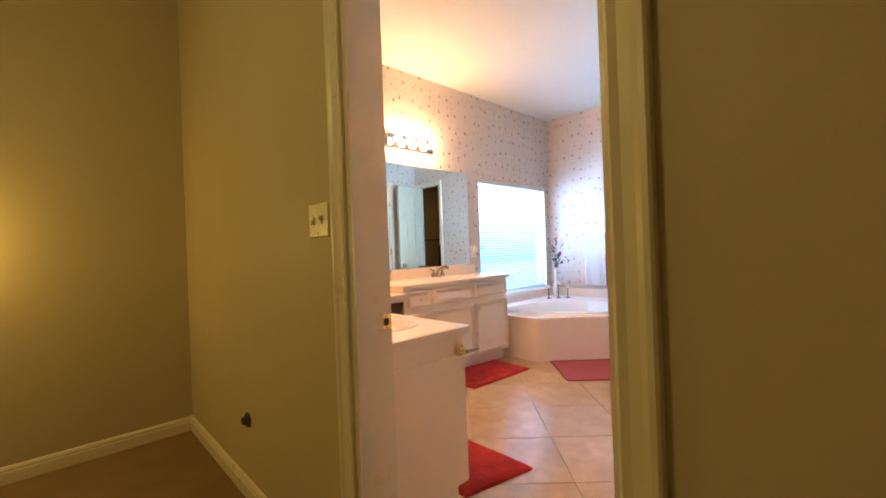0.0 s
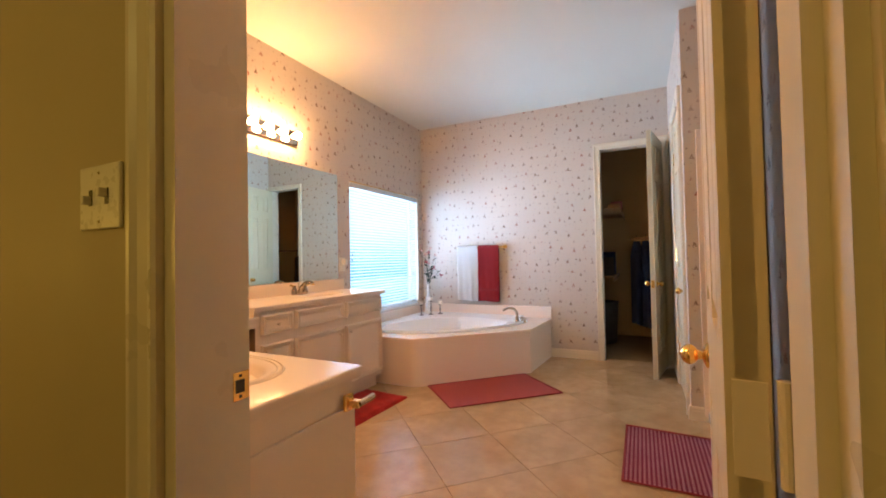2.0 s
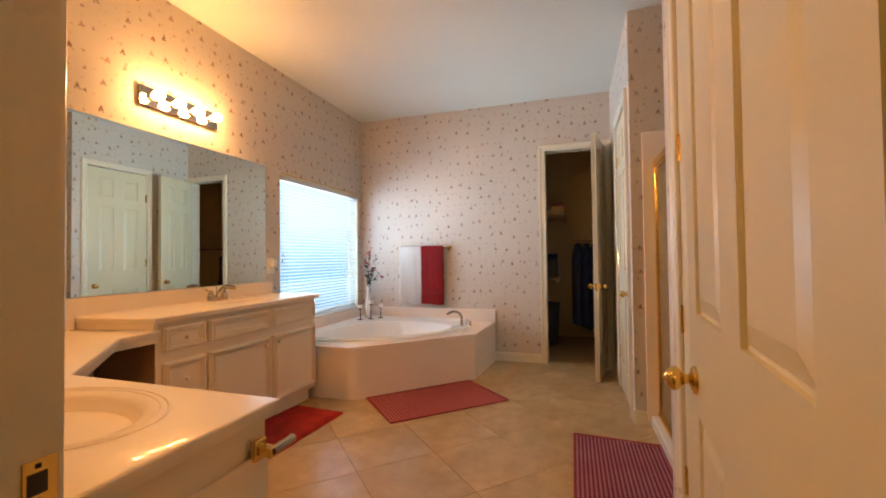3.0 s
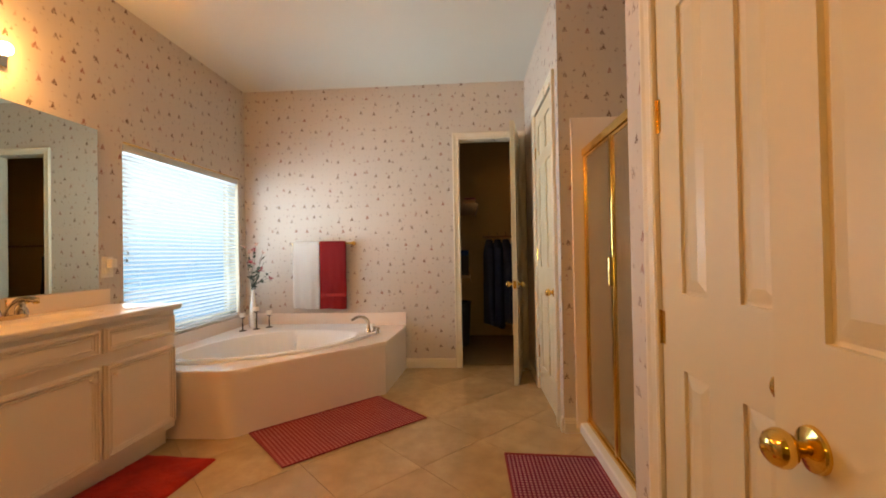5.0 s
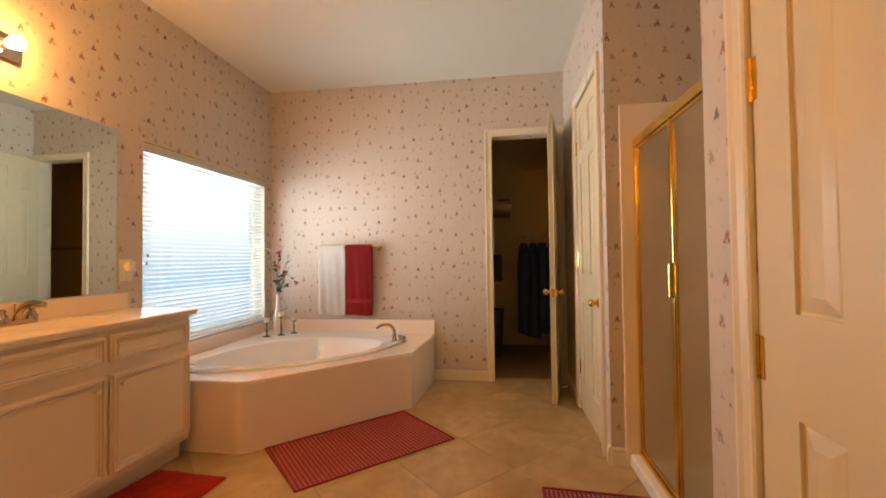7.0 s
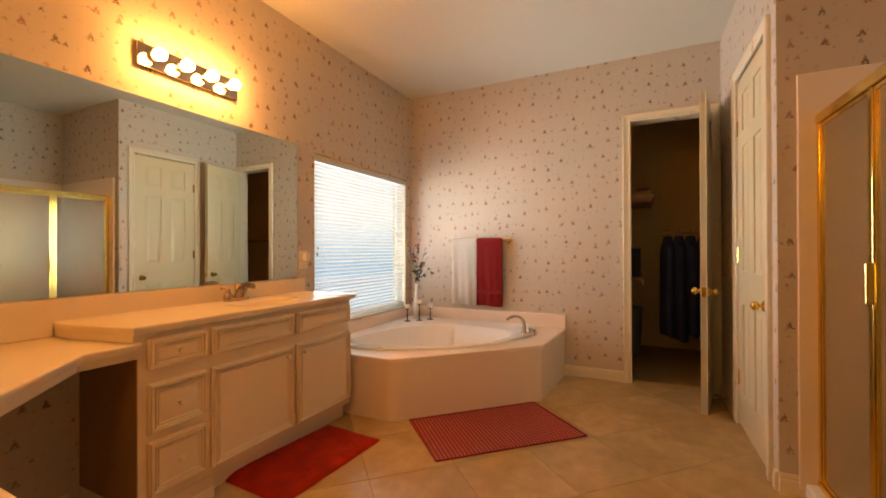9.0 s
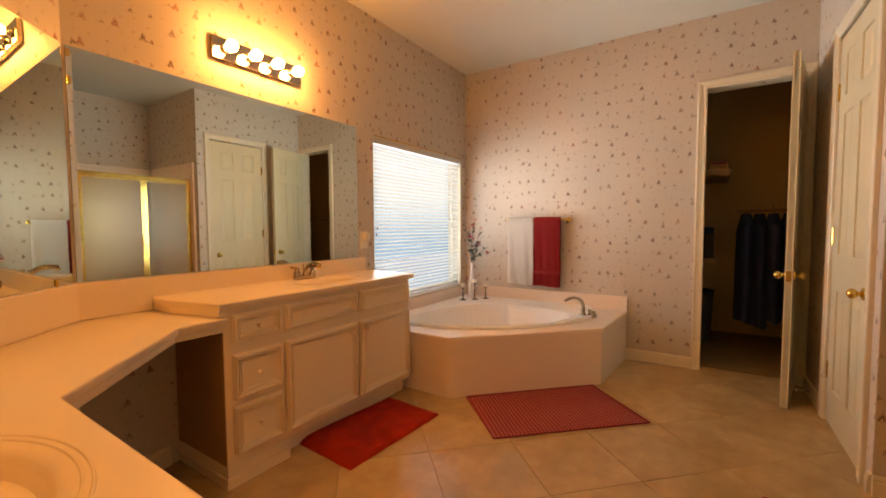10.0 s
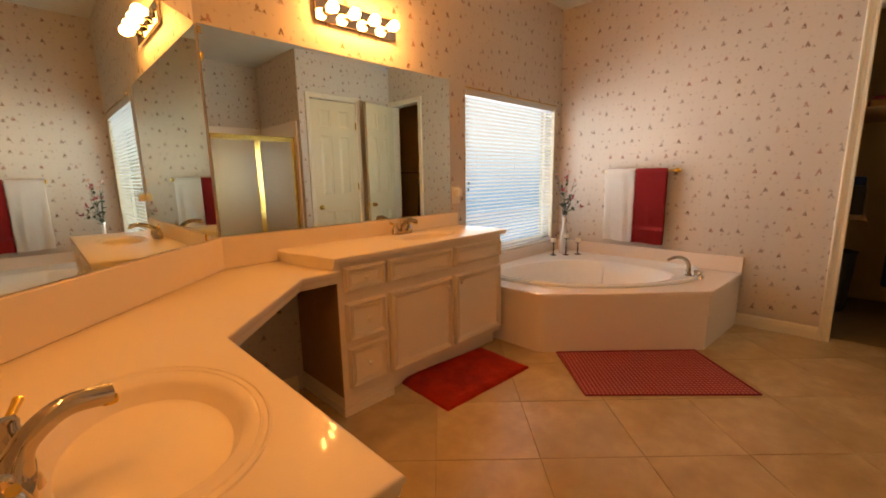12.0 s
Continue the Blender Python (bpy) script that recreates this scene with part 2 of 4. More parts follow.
def box(x0, x1, y0, y1, z0, z1, bevel=0.0, bm=None, segments=2):
    bm = bm or bmesh.new()
    vs = [bm.verts.new((x, y, z)) for x in (x0, x1) for y in (y0, y1) for z in (z0, z1)]
    fs = [bm.faces.new([vs[i] for i in q]) for q in ((0, 1, 3, 2), (4, 6, 7, 5), (0, 4, 5, 1), (2, 3, 7, 6), (0, 2, 6, 4), (1, 5, 7, 3))]
    if bevel:
        bmesh.ops.bevel(bm, geom=list({e for f in fs for e in f.edges}), offset=bevel, segments=segments, affect="EDGES", profile=0.5)
    return bm


def prism(points, z0, z1, bevel=0.0, segments=3):
    """A flat shape in x and y, raised from z0 to z1."""
    bm = bmesh.new()
    low = [bm.verts.new((x, y, z0)) for x, y in points]
    top = [bm.verts.new((x, y, z1)) for x, y in points]
    n = len(points)
    bm.faces.new(low)
    up = bm.faces.new(top)
    for i in range(n):
        bm.faces.new((low[i], low[(i + 1) % n], top[(i + 1) % n], top[i]))
    if bevel:
        bmesh.ops.bevel(bm, geom=list(up.edges), offset=bevel, segments=segments, affect="EDGES", profile=0.5)
    return bm


def lathe(profile, n=24, bm=None, m=None):
    """Turns (radius, height) pairs round z."""
    bm = bm or bmesh.new()
    m = m or Matrix.Identity(4)
    rings = []
    for r, z in profile:
        if r < 1e-6:
            rings.append([bm.verts.new(m @ Vector((0, 0, z)))])
        else:
            rings.append([bm.verts.new(m @ Vector((r * math.cos(2 * math.pi * i / n), r * math.sin(2 * math.pi * i / n), z))) for i in range(n)])
    for a, b in zip(rings, rings[1:]):
        for i in range(n):
            quad = [a[i % len(a)], a[(i + 1) % len(a)], b[(i + 1) % len(b)], b[i % len(b)]]
            quad = list(dict.fromkeys(quad))
            if len(quad) > 2:
                bm.faces.new(quad)
    return bm


def tube(points, radii, n=12, bm=None, flat=1.0):
    """A round bar through the points, capped."""
    bm = bm or bmesh.new()
    pts = [Vector(p) for p in points]
    if not hasattr(radii, "__len__"):
        radii = [radii] * len(pts)
    side = None
    rings = []
    for i, p in enumerate(pts):
        d = (pts[min(i + 1, len(pts) - 1)] - pts[max(i - 1, 0)]).normalized()
        if side is None:
            side = d.orthogonal().normalized()
        side = (side - d * side.dot(d)).normalized()
        other = d.cross(side)
        rings.append([bm.verts.new(p + radii[i] * (math.cos(2 * math.pi * k / n) * side + flat * math.sin(2 * math.pi * k / n) * other)) for k in range(n)])
    for a, b in zip(rings, rings[1:]):
        for k in range(n):
            bm.faces.new((a[k], a[(k + 1) % n], b[(k + 1) % n], b[k]))
    bm.faces.new(rings[0][::-1])
    bm.faces.new(rings[-1])
    return bm


def smooth_curve(points, steps=6):
    """Catmull-Rom points through the given ones."""
    p = [Vector(q) for q in points]
    p = [2 * p[0] - p[1], *p, 2 * p[-1] - p[-2]]
    out = []
    for i in range(1, len(p) - 2):
        for k in range(steps):
            t = k / steps
            a, b, c, d = p[i - 1], p[i], p[i + 1], p[i + 2]
            out.append(0.5 * (2 * b + (c - a) * t + (2 * a - 5 * b + 4 * c - d) * t * t + (3 * b - a - 3 * c + d) * t ** 3))
    out.append(p[-2])
    return out


def moulding(corners, profile, closed, bm=None):
    """Sweeps (out, proud) pairs along corners in the x-z plane, mitred; proud is towards -y, out is away from the middle."""
    bm = bm or bmesh.new()
    n = len(corners)
    rings = []
    for i, (x, z) in enumerate(corners):
        dirs = []
        for j in (i - 1, i):
            if not closed and (j < 0 or j >= n - 1):
                continue
            a, b = Vector(corners[j % n]), Vector(corners[(j + 1) % n])
            d = (b - a).normalized()
            dirs.append(Vector((-d.y, d.x)))
        out = sum(dirs, Vector((0, 0)))
        out = out / (1 + dirs[0].dot(dirs[1])) if len(dirs) == 2 else out
        rings.append([bm.verts.new((x + out.x * o, -q, z + out.y * o)) for o, q in profile])
    m = len(profile)
    for i in range(n if closed else n - 1):
        a, b = rings[i], rings[(i + 1) % n]
        for k in range(m):
            bm.faces.new((a[k], b[k], b[(k + 1) % m], a[(k + 1) % m]))
    if not closed:
        bm.faces.new(rings[0])
        bm.faces.new(rings[-1][::-1])
    return bm


CASE = [(0, 0), (0, 0.011), (0.006, 0.015), (0.018, 0.012), (0.036, 0.015), (0.046, 0.020), (0.054, 0.020), (0.058, 0.016), (0.058, 0)]
BASE = [(0, 0), (0, 0.014), (0.055, 0.014), (0.062, 0.011), (0.070, 0.012), (0.080, 0.007), (0.085, 0)]


def facing(x, y, z, turn):
    """A pose whose own -y is the way that a wall's face looks; turn 0 looks towards -y."""
    return pose(x, y, z, 0, 0, turn)


def wall(name, m, length, z1, holes, material, thick=0.06, label="", z0=0.0):
    """A wall along its own x, its face in its own y=0 looking to -y, with openings (x0, x1, z0, z1) cut through."""
    bm = bmesh.new()
    xs = sorted({0, length, *[h[i] for h in holes for i in (0, 1)]})
    zs = sorted({z0, z1, *[h[i] for h in holes for i in (2, 3)]})
    for xa, xb in zip(xs, xs[1:]):
        for za, zb in zip(zs, zs[1:]):
            if not any(h[0] <= xa and xb <= h[1] and h[2] <= za and zb <= h[3] for h in holes):
                box(xa, xb, 0, thick, za, zb, bm=bm)
    bmesh.ops.remove_doubles(bm, verts=bm.verts, dist=1e-5)
    seen_faces = {}
    for f in bm.faces:
        seen_faces.setdefault(tuple(round(c, 4) for c in f.calc_center_median()), []).append(f)
    bmesh.ops.delete(bm, geom=[f for fs in seen_faces.values() if len(fs) > 1 for f in fs], context="FACES_ONLY")
    uv = bm.loops.layers.uv.new("UVMap")
    shift = random.random() * 3
    for f in bm.faces:
        for l in f.loops:
            l[uv].uv = (l.vert.co.x + l.vert.co.y + shift, l.vert.co.z)
    return struct(part(name, bm, material, m=m), label)


def knob(parent, m, metal=BRASS):
    """A round door knob on its rose, standing out along its own -y."""
    ob = part("door_knob", lathe([(0, 0.062), (0.012, 0.061), (0.021, 0.055), (0.026, 0.045), (0.026, 0.038), (0.020, 0.029), (0.012, 0.024), (0.010, 0.014),
                                  (0.017, 0.012), (0.029, 0.007), (0.031, 0.003), (0.031, 0)], 32), metal, parent, "polished brass round knob", m @ pose(0, 0, 0, 90), True)
    part("knob_button", lathe([(0, 0.0655), (0.004, 0.065), (0.005, 0.062), (0.005, 0.060)], 12), metal, ob, smooth=True)
    return ob


def door_leaf(name, m, w, h, label, hinge_z=(0.28, 0.85, 1.43), hinges=True, knobs=(1,), knob_z=0.84, t=0.035, stile=0.105, mull=0.10, backset=0.065):
    """A six-panel door. Its own x runs from the hinges, its faces look along y, thickness centred."""
    rows = ((0.20, 0.72), (0.91, 1.62), (1.71, h - 0.10))
    cols = ((stile, (w - mull) / 2), ((w + mull) / 2, w - stile))
    leaf = struct(part(name, box(0, w, -t / 2 + 0.0085, t / 2 - 0.0085, 0.008, h), DOOR_PAINT, m=m), label)
    for a, b in ((0, cols[0][0]), (cols[0][1], cols[1][0]), (cols[1][1], w)):
        part("stile", box(a, b, -t / 2, t / 2, 0.008, h), DOOR_PAINT, leaf)
    zs = [0.008, *[v for r in rows for v in r], h]
    for a, b in zip(zs[::2], zs[1::2]):
        for c in cols:
            part("rail", box(c[0], c[1], -t / 2, t / 2, a, b), DOOR_PAINT, leaf)
    for c in cols:
        for r in rows:
            bm = bmesh.new()
            for s in (-1, 1):
                rings = []
                for inset, depth in ((0, -0.008), (0.006, -0.0085), (0.012, -0.006), (0.034, -0.001), (0.036, -0.001)):
                    y = s * (t / 2 + depth + 0.0005)
                    rings.append([bm.verts.new(v) for v in ((c[0] + inset, y, r[0] + inset), (c[1] - inset, y, r[0] + inset), (c[1] - inset, y, r[1] - inset), (c[0] + inset, y, r[1] - inset))])
                for a, b in zip(rings, rings[1:]):
                    for i in range(4):
                        bm.faces.new((a[i], a[(i + 1) % 4], b[(i + 1) % 4], b[i]))
                bm.faces.new(rings[-1])
            part("door_panel", bm, DOOR_PAINT, leaf)
    for s in knobs:
        knob(leaf, pose(w - backset, -t / 2 if s > 0 else t / 2, knob_z, 0, 0, 0 if s > 0 else 180) @ Matrix.Scale(0.88, 4))
    part("latch", box(w, w + 0.0015, -0.012, 0.012, knob_z - 0.03, knob_z + 0.03), BRASS, leaf, "brass latch plate")
    if hinges:
        for z in hinge_z:
            hg = part("hinge", tube([(-0.004, hinges * t / 2, z - 0.045), (-0.004, hinges * t / 2, z + 0.045)], 0.0058, 10), BRASS, leaf, "brass butt hinge")
            for k in (-0.045, -0.02, 0.018, 0.04):
                part("knuckle", tube([(-0.004, hinges * t / 2, z + k), (-0.004, hinges * t / 2, z + k + 0.006)], 0.0070, 10), BRASS, hg)
            part("hinge_leaf", box(0.002, 0.016, hinges * (t / 2 + 0.001) - 0.001, hinges * (t / 2 + 0.001) + 0.001, z - 0.044, z + 0.044, 0.0005), BRASS, hg)
    return leaf


def casing(name, m, x0, x1, top, label="cream painted moulded door casing"):
    c = [(x0, 0), (x0, top), (x1, top), (x1, 0)]
    return struct(part(name, moulding(c, CASE, False), TRIM, m=m), label)


def baseboard(m, length, label="cream painted moulded baseboard"):
    return struct(part("baseboard", base_run(length), TRIM, m=m), label)


def base_run(length):
    bm = bmesh.new()
    rings = [[bm.verts.new((x, -p, o)) for o, p in BASE] for x in (0, length)]
    k = len(BASE)
    for i in range(k):
        bm.faces.new((rings[0][i], rings[1][i], rings[1][(i + 1) % k], rings[0][(i + 1) % k]))
    bm.faces.new(rings[0][::-1])
    bm.faces.new(rings[1])
    return bm


# ---- structure ----
struct(part("ceiling", prism([(-3.2, -1.8), (5.2, -1.8), (5.2, 2.75), (-3.2, 2.75)], CEIL, CEIL + 0.05), CEILING), "white textured painted ceiling")
FLOOR = struct(part("floor", prism([(HALL_X + 0.06, -1.3), (XT + 0.10, -1.3), (XT + 0.10, 2.62), (HALL_X + 0.06, 2.62)], -0.06, -0.004), GROUT), "tan grout bed under beige tiles")
struct(part("hall_floor", prism([(-3.2, -1.8), (HALL_X + 0.06, -1.8), (HALL_X + 0.06, 2.75), (-3.2, 2.75)], -0.06, 0.004), CARPET), "brown hall carpet")
struct(part("closet_floor", prism([(XT + 0.10, -1.8), (5.2, -1.8), (5.2, 2.75), (XT + 0.10, 2.75)], -0.06, 0.004), CARPET), "brown closet carpet")

# Mirror wall: looks towards -y.
wall("wall_north", facing(-0.2, YM, 0, 0), 3.92, CEIL, [(WIN[0] + 0.2, WIN[1] + 0.2, WIN[2], WIN[3])], WALLPAPER, 0.14, "pale pink wallpaper with small sprigs")
# Towel wall: looks towards -x; its own x runs from large y to small y.
wall("wall_east", facing(XT, YM, 0, -90), 4.3, CEIL, [(YM - CLOSET[1], YM - CLOSET[0], 0, 2.04)], WALLPAPER, 0.06, "pale pink wallpaper with small sprigs")
wall("closet_wall_west", facing(XT + 0.12, -1.8, 0, 90), 4.3, CEIL, [(CLOSET[0] + 1.8, CLOSET[1] + 1.8, 0, 2.04)], SHADOW, 0.055, "tan painted closet wall")
# Linen and shower side: looks towards +y; its own x runs from large x to small x.
wall("wall_south", facing(XT, YS, 0, 180), XT - SHOWER[1], CEIL, [(XT - LINEN[1], XT - LINEN[0], 0, 2.04)], WALLPAPER, 0.10, "pale pink wallpaper with small sprigs")
wall("wall_south_near", facing(SHOWER[0], YS, 0, 180), SHOWER[0] - XE, CEIL, [(SHOWER[0] - NEAR[1], SHOWER[0] - NEAR[0], 0, 2.04)], WALLPAPER, 0.10, "pale pink wallpaper with small sprigs")
wall("shower_wall_far", facing(SHOWER[1] - 0.002, YS - 0.0015, 0, -90), 1.1, CEIL, [], WALLPAPER, 0.08, "pale pink wallpaper above the shower")
wall("shower_wall_near", facing(SHOWER[0] + 0.002, YS - 1.1, 0, 90), 1.0985, CEIL, [], WALLPAPER, 0.08, "pale pink wallpaper above the shower")
wall("shower_wall_back", facing(SHOWER[1] + 0.08, YS - 1.1, 0, 180), 1.145, CEIL, [], WALLPAPER, 0.08, "pale pink wallpaper above the shower")
# Entry wall: two skins with the doorway between.
wall("wall_west", facing(XE, -0.2, 0, 90), 2.84, CEIL, [(ENTRY[0] + 0.2, ENTRY[1] + 0.2, 0, 2.04)], WALLPAPER, 0.06, "pale pink wallpaper with small sprigs")
wall("hall_wall_east", facing(HALL_X, 2.75, 0, -90), 4.55, CEIL, [(2.75 - ENTRY[1], 2.75 - ENTRY[0], 0, 2.04)], HALL_PAINT, 0.058, "olive beige painted hall wall")
wall("hall_wall_north", facing(-3.2, 2.60, 0, 0), 3.2 + HALL_X, CEIL, [], HALL_PAINT, 0.1, "olive beige painted hall wall")
wall("hall_wall_west", facing(-3.2, -1.8, 0, 90), 4.4, CEIL, [], HALL_PAINT, 0.1, "olive beige painted hall wall")
wall("hall_wall_south", facing(HALL_X, -1.8, 0, 180), 3.2 + HALL_X, CEIL, [], HALL_PAINT, 0.1, "olive beige painted hall wall")
# Corner wall across the corner of the mirrors.
CORNER_M = facing(XE, YM - (0.625 - XE), 0, 45)
CORNER_L = (0.625 - XE) * math.sqrt(2)
wall("wall_corner", CORNER_M, CORNER_L, CEIL, [], WALLPAPER, 0.05, "pale pink wallpaper with small sprigs")
# Closet shell.
wall("closet_wall_east", facing(5.0, 2.6, 0, -90), 4.4, CEIL, [], SHADOW, 0.1, "tan painted closet wall")
wall("closet_wall_north", facing(XT + 0.12, 1.3, 0, 0), 1.28, CEIL, [], SHADOW, 0.1, "tan painted closet wall")
wall("closet_wall_south", facing(5.0, -1.0, 0, 180), 1.28, CEIL, [], SHADOW, 0.1, "tan painted closet wall")

# Entry doorway: jambs, stops, strike, casings.
jamb = bmesh.new()
box(HALL_X, XE, ENTRY[1] - 0.018, ENTRY[1], 0, 2.04, bm=jamb)
box(HALL_X, XE, ENTRY[0], ENTRY[0] + 0.018, 0, 2.04, bm=jamb)
box(HALL_X, XE, ENTRY[0] + 0.018, ENTRY[1] - 0.018, 2.022, 2.04, bm=jamb)
box(HALL_X, XE - 0.042, ENTRY[1] - 0.030, ENTRY[1] - 0.018, 0, 2.022, bm=jamb)
box(HALL_X + 0.03, XE - 0.042, ENTRY[0] + 0.018, ENTRY[0] + 0.030, 0, 2.022, bm=jamb)
struct(part("entry_jamb", jamb, TRIM), "cream painted door jamb with stops")
casing("entry_casing_hall", facing(HALL_X, 0, 0, -90), -ENTRY[1] + 0.006, -ENTRY[0] - 0.006, 2.03)
casing("entry_casing_bath", facing(XE, 0, 0, 90), ENTRY[0] + 0.006, ENTRY[1] - 0.006, 2.03)
strike = part("strike_plate", box(XE - 0.028, XE + 0.0, ENTRY[1] - 0.0195, ENTRY[1] - 0.0175, 0.796, 0.840, 0.0008), BRASS)
tagged(strike, "brass strike plate screwed to the door jamb", "strike plate")
part("latch_hole", box(XE - 0.024, XE - 0.009, ENTRY[1] - 0.0205, ENTRY[1] - 0.0195, 0.808, 0.828), DARK, strike, "dark latch hole")
for z in (0.802, 0.834):
    part("screw", box(XE - 0.018, XE - 0.014, ENTRY[1] - 0.0205, ENTRY[1] - 0.0195, z - 0.002, z + 0.002), DARK, strike, "dark screw head")
for z in (0.28, 0.85, 1.38):
    hp = part("hinge_plate", box(XE - 0.040, XE, ENTRY[0] + 0.0175, ENTRY[0] + 0.0195, z - 0.045, z + 0.045, 0.0008), TRIM)
    tagged(hp, "cream painted-over hinge plate on the door jamb", "hinge")
    part("pin", tube([(XE + 0.006, ENTRY[0] + 0.022, z - 0.047), (XE + 0.006, ENTRY[0] + 0.022, z + 0.047)], 0.006), TRIM, hp)

# Doors.
entry_door = door_leaf("door_entry", pose(XE + 0.010, ENTRY[0] + 0.0485, 0, 0, 0, -5.9), 0.692, 2.01, "cream six-panel door standing open against the wall", hinges=0, knobs=(-1, 1), backset=0.072, knob_z=0.782, stile=0.092)
for z in (0.28, 0.85, 1.38):
    part("hinge_plate", box(-0.0018, -0.0002, -0.015, 0.012, z - 0.044, z + 0.044, 0.0005), TRIM, entry_door, "painted-over hinge plate let into the door edge")
door_leaf("door_near_closed", pose(NEAR[1] - 0.003, YS - 0.018, 0, 0, 0, 180), NEAR[1] - NEAR[0] - 0.006, 2.02, "cream six-panel door, closed", hinges=-1, knobs=(1,), mull=0.11, backset=0.05, knob_z=0.80, hinge_z=(0.28, 0.81, 1.38))
door_leaf("door_linen", pose(LINEN[1] - 0.003, YS - 0.018, 0, 0, 0, 180), LINEN[1] - LINEN[0] - 0.006, 2.02, "cream six-panel linen door, closed", hinges=-1, knobs=(1,), knob_z=0.765, hinge_z=(0.28, 1.0, 1.75))
door_leaf("door_closet", pose(XT - 0.018, CLOSET[0] + 0.012, 0, 0, 0, 168.5), 0.50, 2.02, "cream six-panel closet door, half open into the bathroom", hinges=0, knobs=(-1, 1), knob_z=0.77)
casing("near_casing", facing(NEAR[1], YS, 0, 180), 0 - 0.0, NEAR[1] - NEAR[0], 2.03)
casing("linen_casing", facing(LINEN[1], YS, 0, 180), 0, LINEN[1] - LINEN[0], 2.03)
casing("closet_casing", facing(XT, CLOSET[1], 0, -90), 0, CLOSET[1] - CLOSET[0], 2.03)
cj = bmesh.new()
box(XT, XT + 0.12, CLOSET[1] - 0.001, CLOSET[1] + 0.018, 0, 2.04, bm=cj)
box(XT, XT + 0.12, CLOSET[0] - 0.018, CLOSET[0] + 0.001, 0, 2.04, bm=cj)
box(XT, XT + 0.12, CLOSET[0] + 0.001, CLOSET[1] - 0.001, 2.028, 2.05, bm=cj)
struct(part("closet_jamb", cj, TRIM), "cream painted closet door jamb")

# Baseboards.
baseboard(facing(XT, 1.028, 0, -90), 1.028 - CLOSET[1] - 0.058)
baseboard(facing(2.35, YS, 0, 180), 2.35 - SHOWER[1])
baseboard(facing(XT, YS, 0, 180), XT - LINEN[1] - 0.058)
baseboard(facing(SHOWER[1], YS, 0, -90), 0.085)
baseboard(facing(SHOWER[0], YS, 0, 180), SHOWER[0] - NEAR[1] - 0.058)
baseboard(facing(HALL_X, 2.60, 0, -90), 2.60 - ENTRY[1] - 0.06)
baseboard(facing(HALL_X, ENTRY[0] - 0.06, 0, -90), 1.7)
baseboard(facing(-3.1, 2.60, 0, 0), 3.1 + HALL_X)
baseboard(CORNER_M, CORNER_L)
baseboard(facing(0.625, YM, 0, 0), 0.30)

# ---- window with blinds ----
w0, w1, z0, z1 = WIN
window = struct(part("window_1", moulding([(w0 + 0.03, z0 + 0.03), (w1 - 0.03, z0 + 0.03), (w1 - 0.03, z1 - 0.03), (w0 + 0.03, z1 - 0.03)][::-1],
                [(-0.015, 0), (-0.015, 0.03), (0.03, 0.03), (0.03, 0)], True), TRIM, m=pose(0, YM + 0.12, 0)), "white framed square window")
pane = part("window_pane", box(w0 + 0.03, w1 - 0.03, 0.0, 0.004, z0 + 0.03, z1 - 0.03), GLASS, window, "clear pane", pose(0, -0.012, 0))
pane.visible_shadow = False
reveal = bmesh.new()
box(w0 + 0.001, w0 + 0.006, -0.117, -0.032, z0 + 0.001, z1 - 0.001, bm=reveal)
box(w1 - 0.006, w1 - 0.001, -0.117, -0.032, z0 + 0.001, z1 - 0.001, bm=reveal)
box(w0 + 0.006, w1 - 0.006, -0.117, -0.032, z1 - 0.006, z1 - 0.001, bm=reveal)
part("window_reveal", reveal, TRIM, window, "white painted reveal")
blind = thing("window_blind", pose(w0, YM + 0.012, z0), "white horizontal slat blind lowered over the bright window", "blind")
part("headrail", box(0.012, w1 - w0 - 0.012, -0.012, 0.03, z1 - z0 - 0.052, z1 - z0 - 0.008, 0.003), SLAT, blind)
part("bottom_rail", box(0.012, w1 - w0 - 0.012, -0.004, 0.022, 0.010, 0.022, 0.003), SLAT, blind)
part("brass_rod", tube([(0.0, -0.022, z1 - z0 - 0.001), (w1 - w0, -0.022, z1 - z0 - 0.001)], 0.004, 8), BRASS, blind, "thin brass coloured edge")
slat_mesh = None
count = 41
for i in range(count):
    z = 0.036 + i * (z1 - z0 - 0.10) / (count - 1)
    tilt = -52 if i < 11 else -24
    if slat_mesh is None:
        bm = bmesh.new()
        rows = [[bm.verts.new((x, y, 0.0025 - 0.0025 * (y / 0.0125) ** 2 + s)) for y in (-0.0125, -0.006, 0, 0.006, 0.0125)] for x in (0.014, w1 - w0 - 0.014) for s in (0, 0.0008)]
        for a, b in ((rows[0], rows[2]), (rows[1], rows[3])):
            for k in range(4):
                bm.faces.new((a[k], a[k + 1], b[k + 1], b[k]))
        slat = part("slat", bm, SLAT, blind, m=pose(0, 0.008, z, tilt))
        slat_mesh = slat.data
    else:
        slat = new("slat", slat_mesh)
        slat.matrix_basis = pose(0, 0.008, z, tilt)
        slat.parent = blind
for x in (0.15, 0.63, 1.10):
    part("ladder_cord", tube([(x, 0.008, 0.02), (x, 0.008, z1 - z0 - 0.05)], 0.0009, 5), SLAT, blind)
part("lift_cord", tube([(0.03, -0.012, 0.52), (0.03, -0.012, z1 - z0 - 0.05)], 0.001, 5), SLAT, blind)
for z in (0.50, 0.545):
    part("cord_tassel", lathe([(0, 0.02), (0.004, 0.018), (0.006, 0.0), (0, -0.001)], 10), DARK, blind, "small dark cord end", pose(0.03 + 0.006 * (z > 0.52), -0.012, z), True)
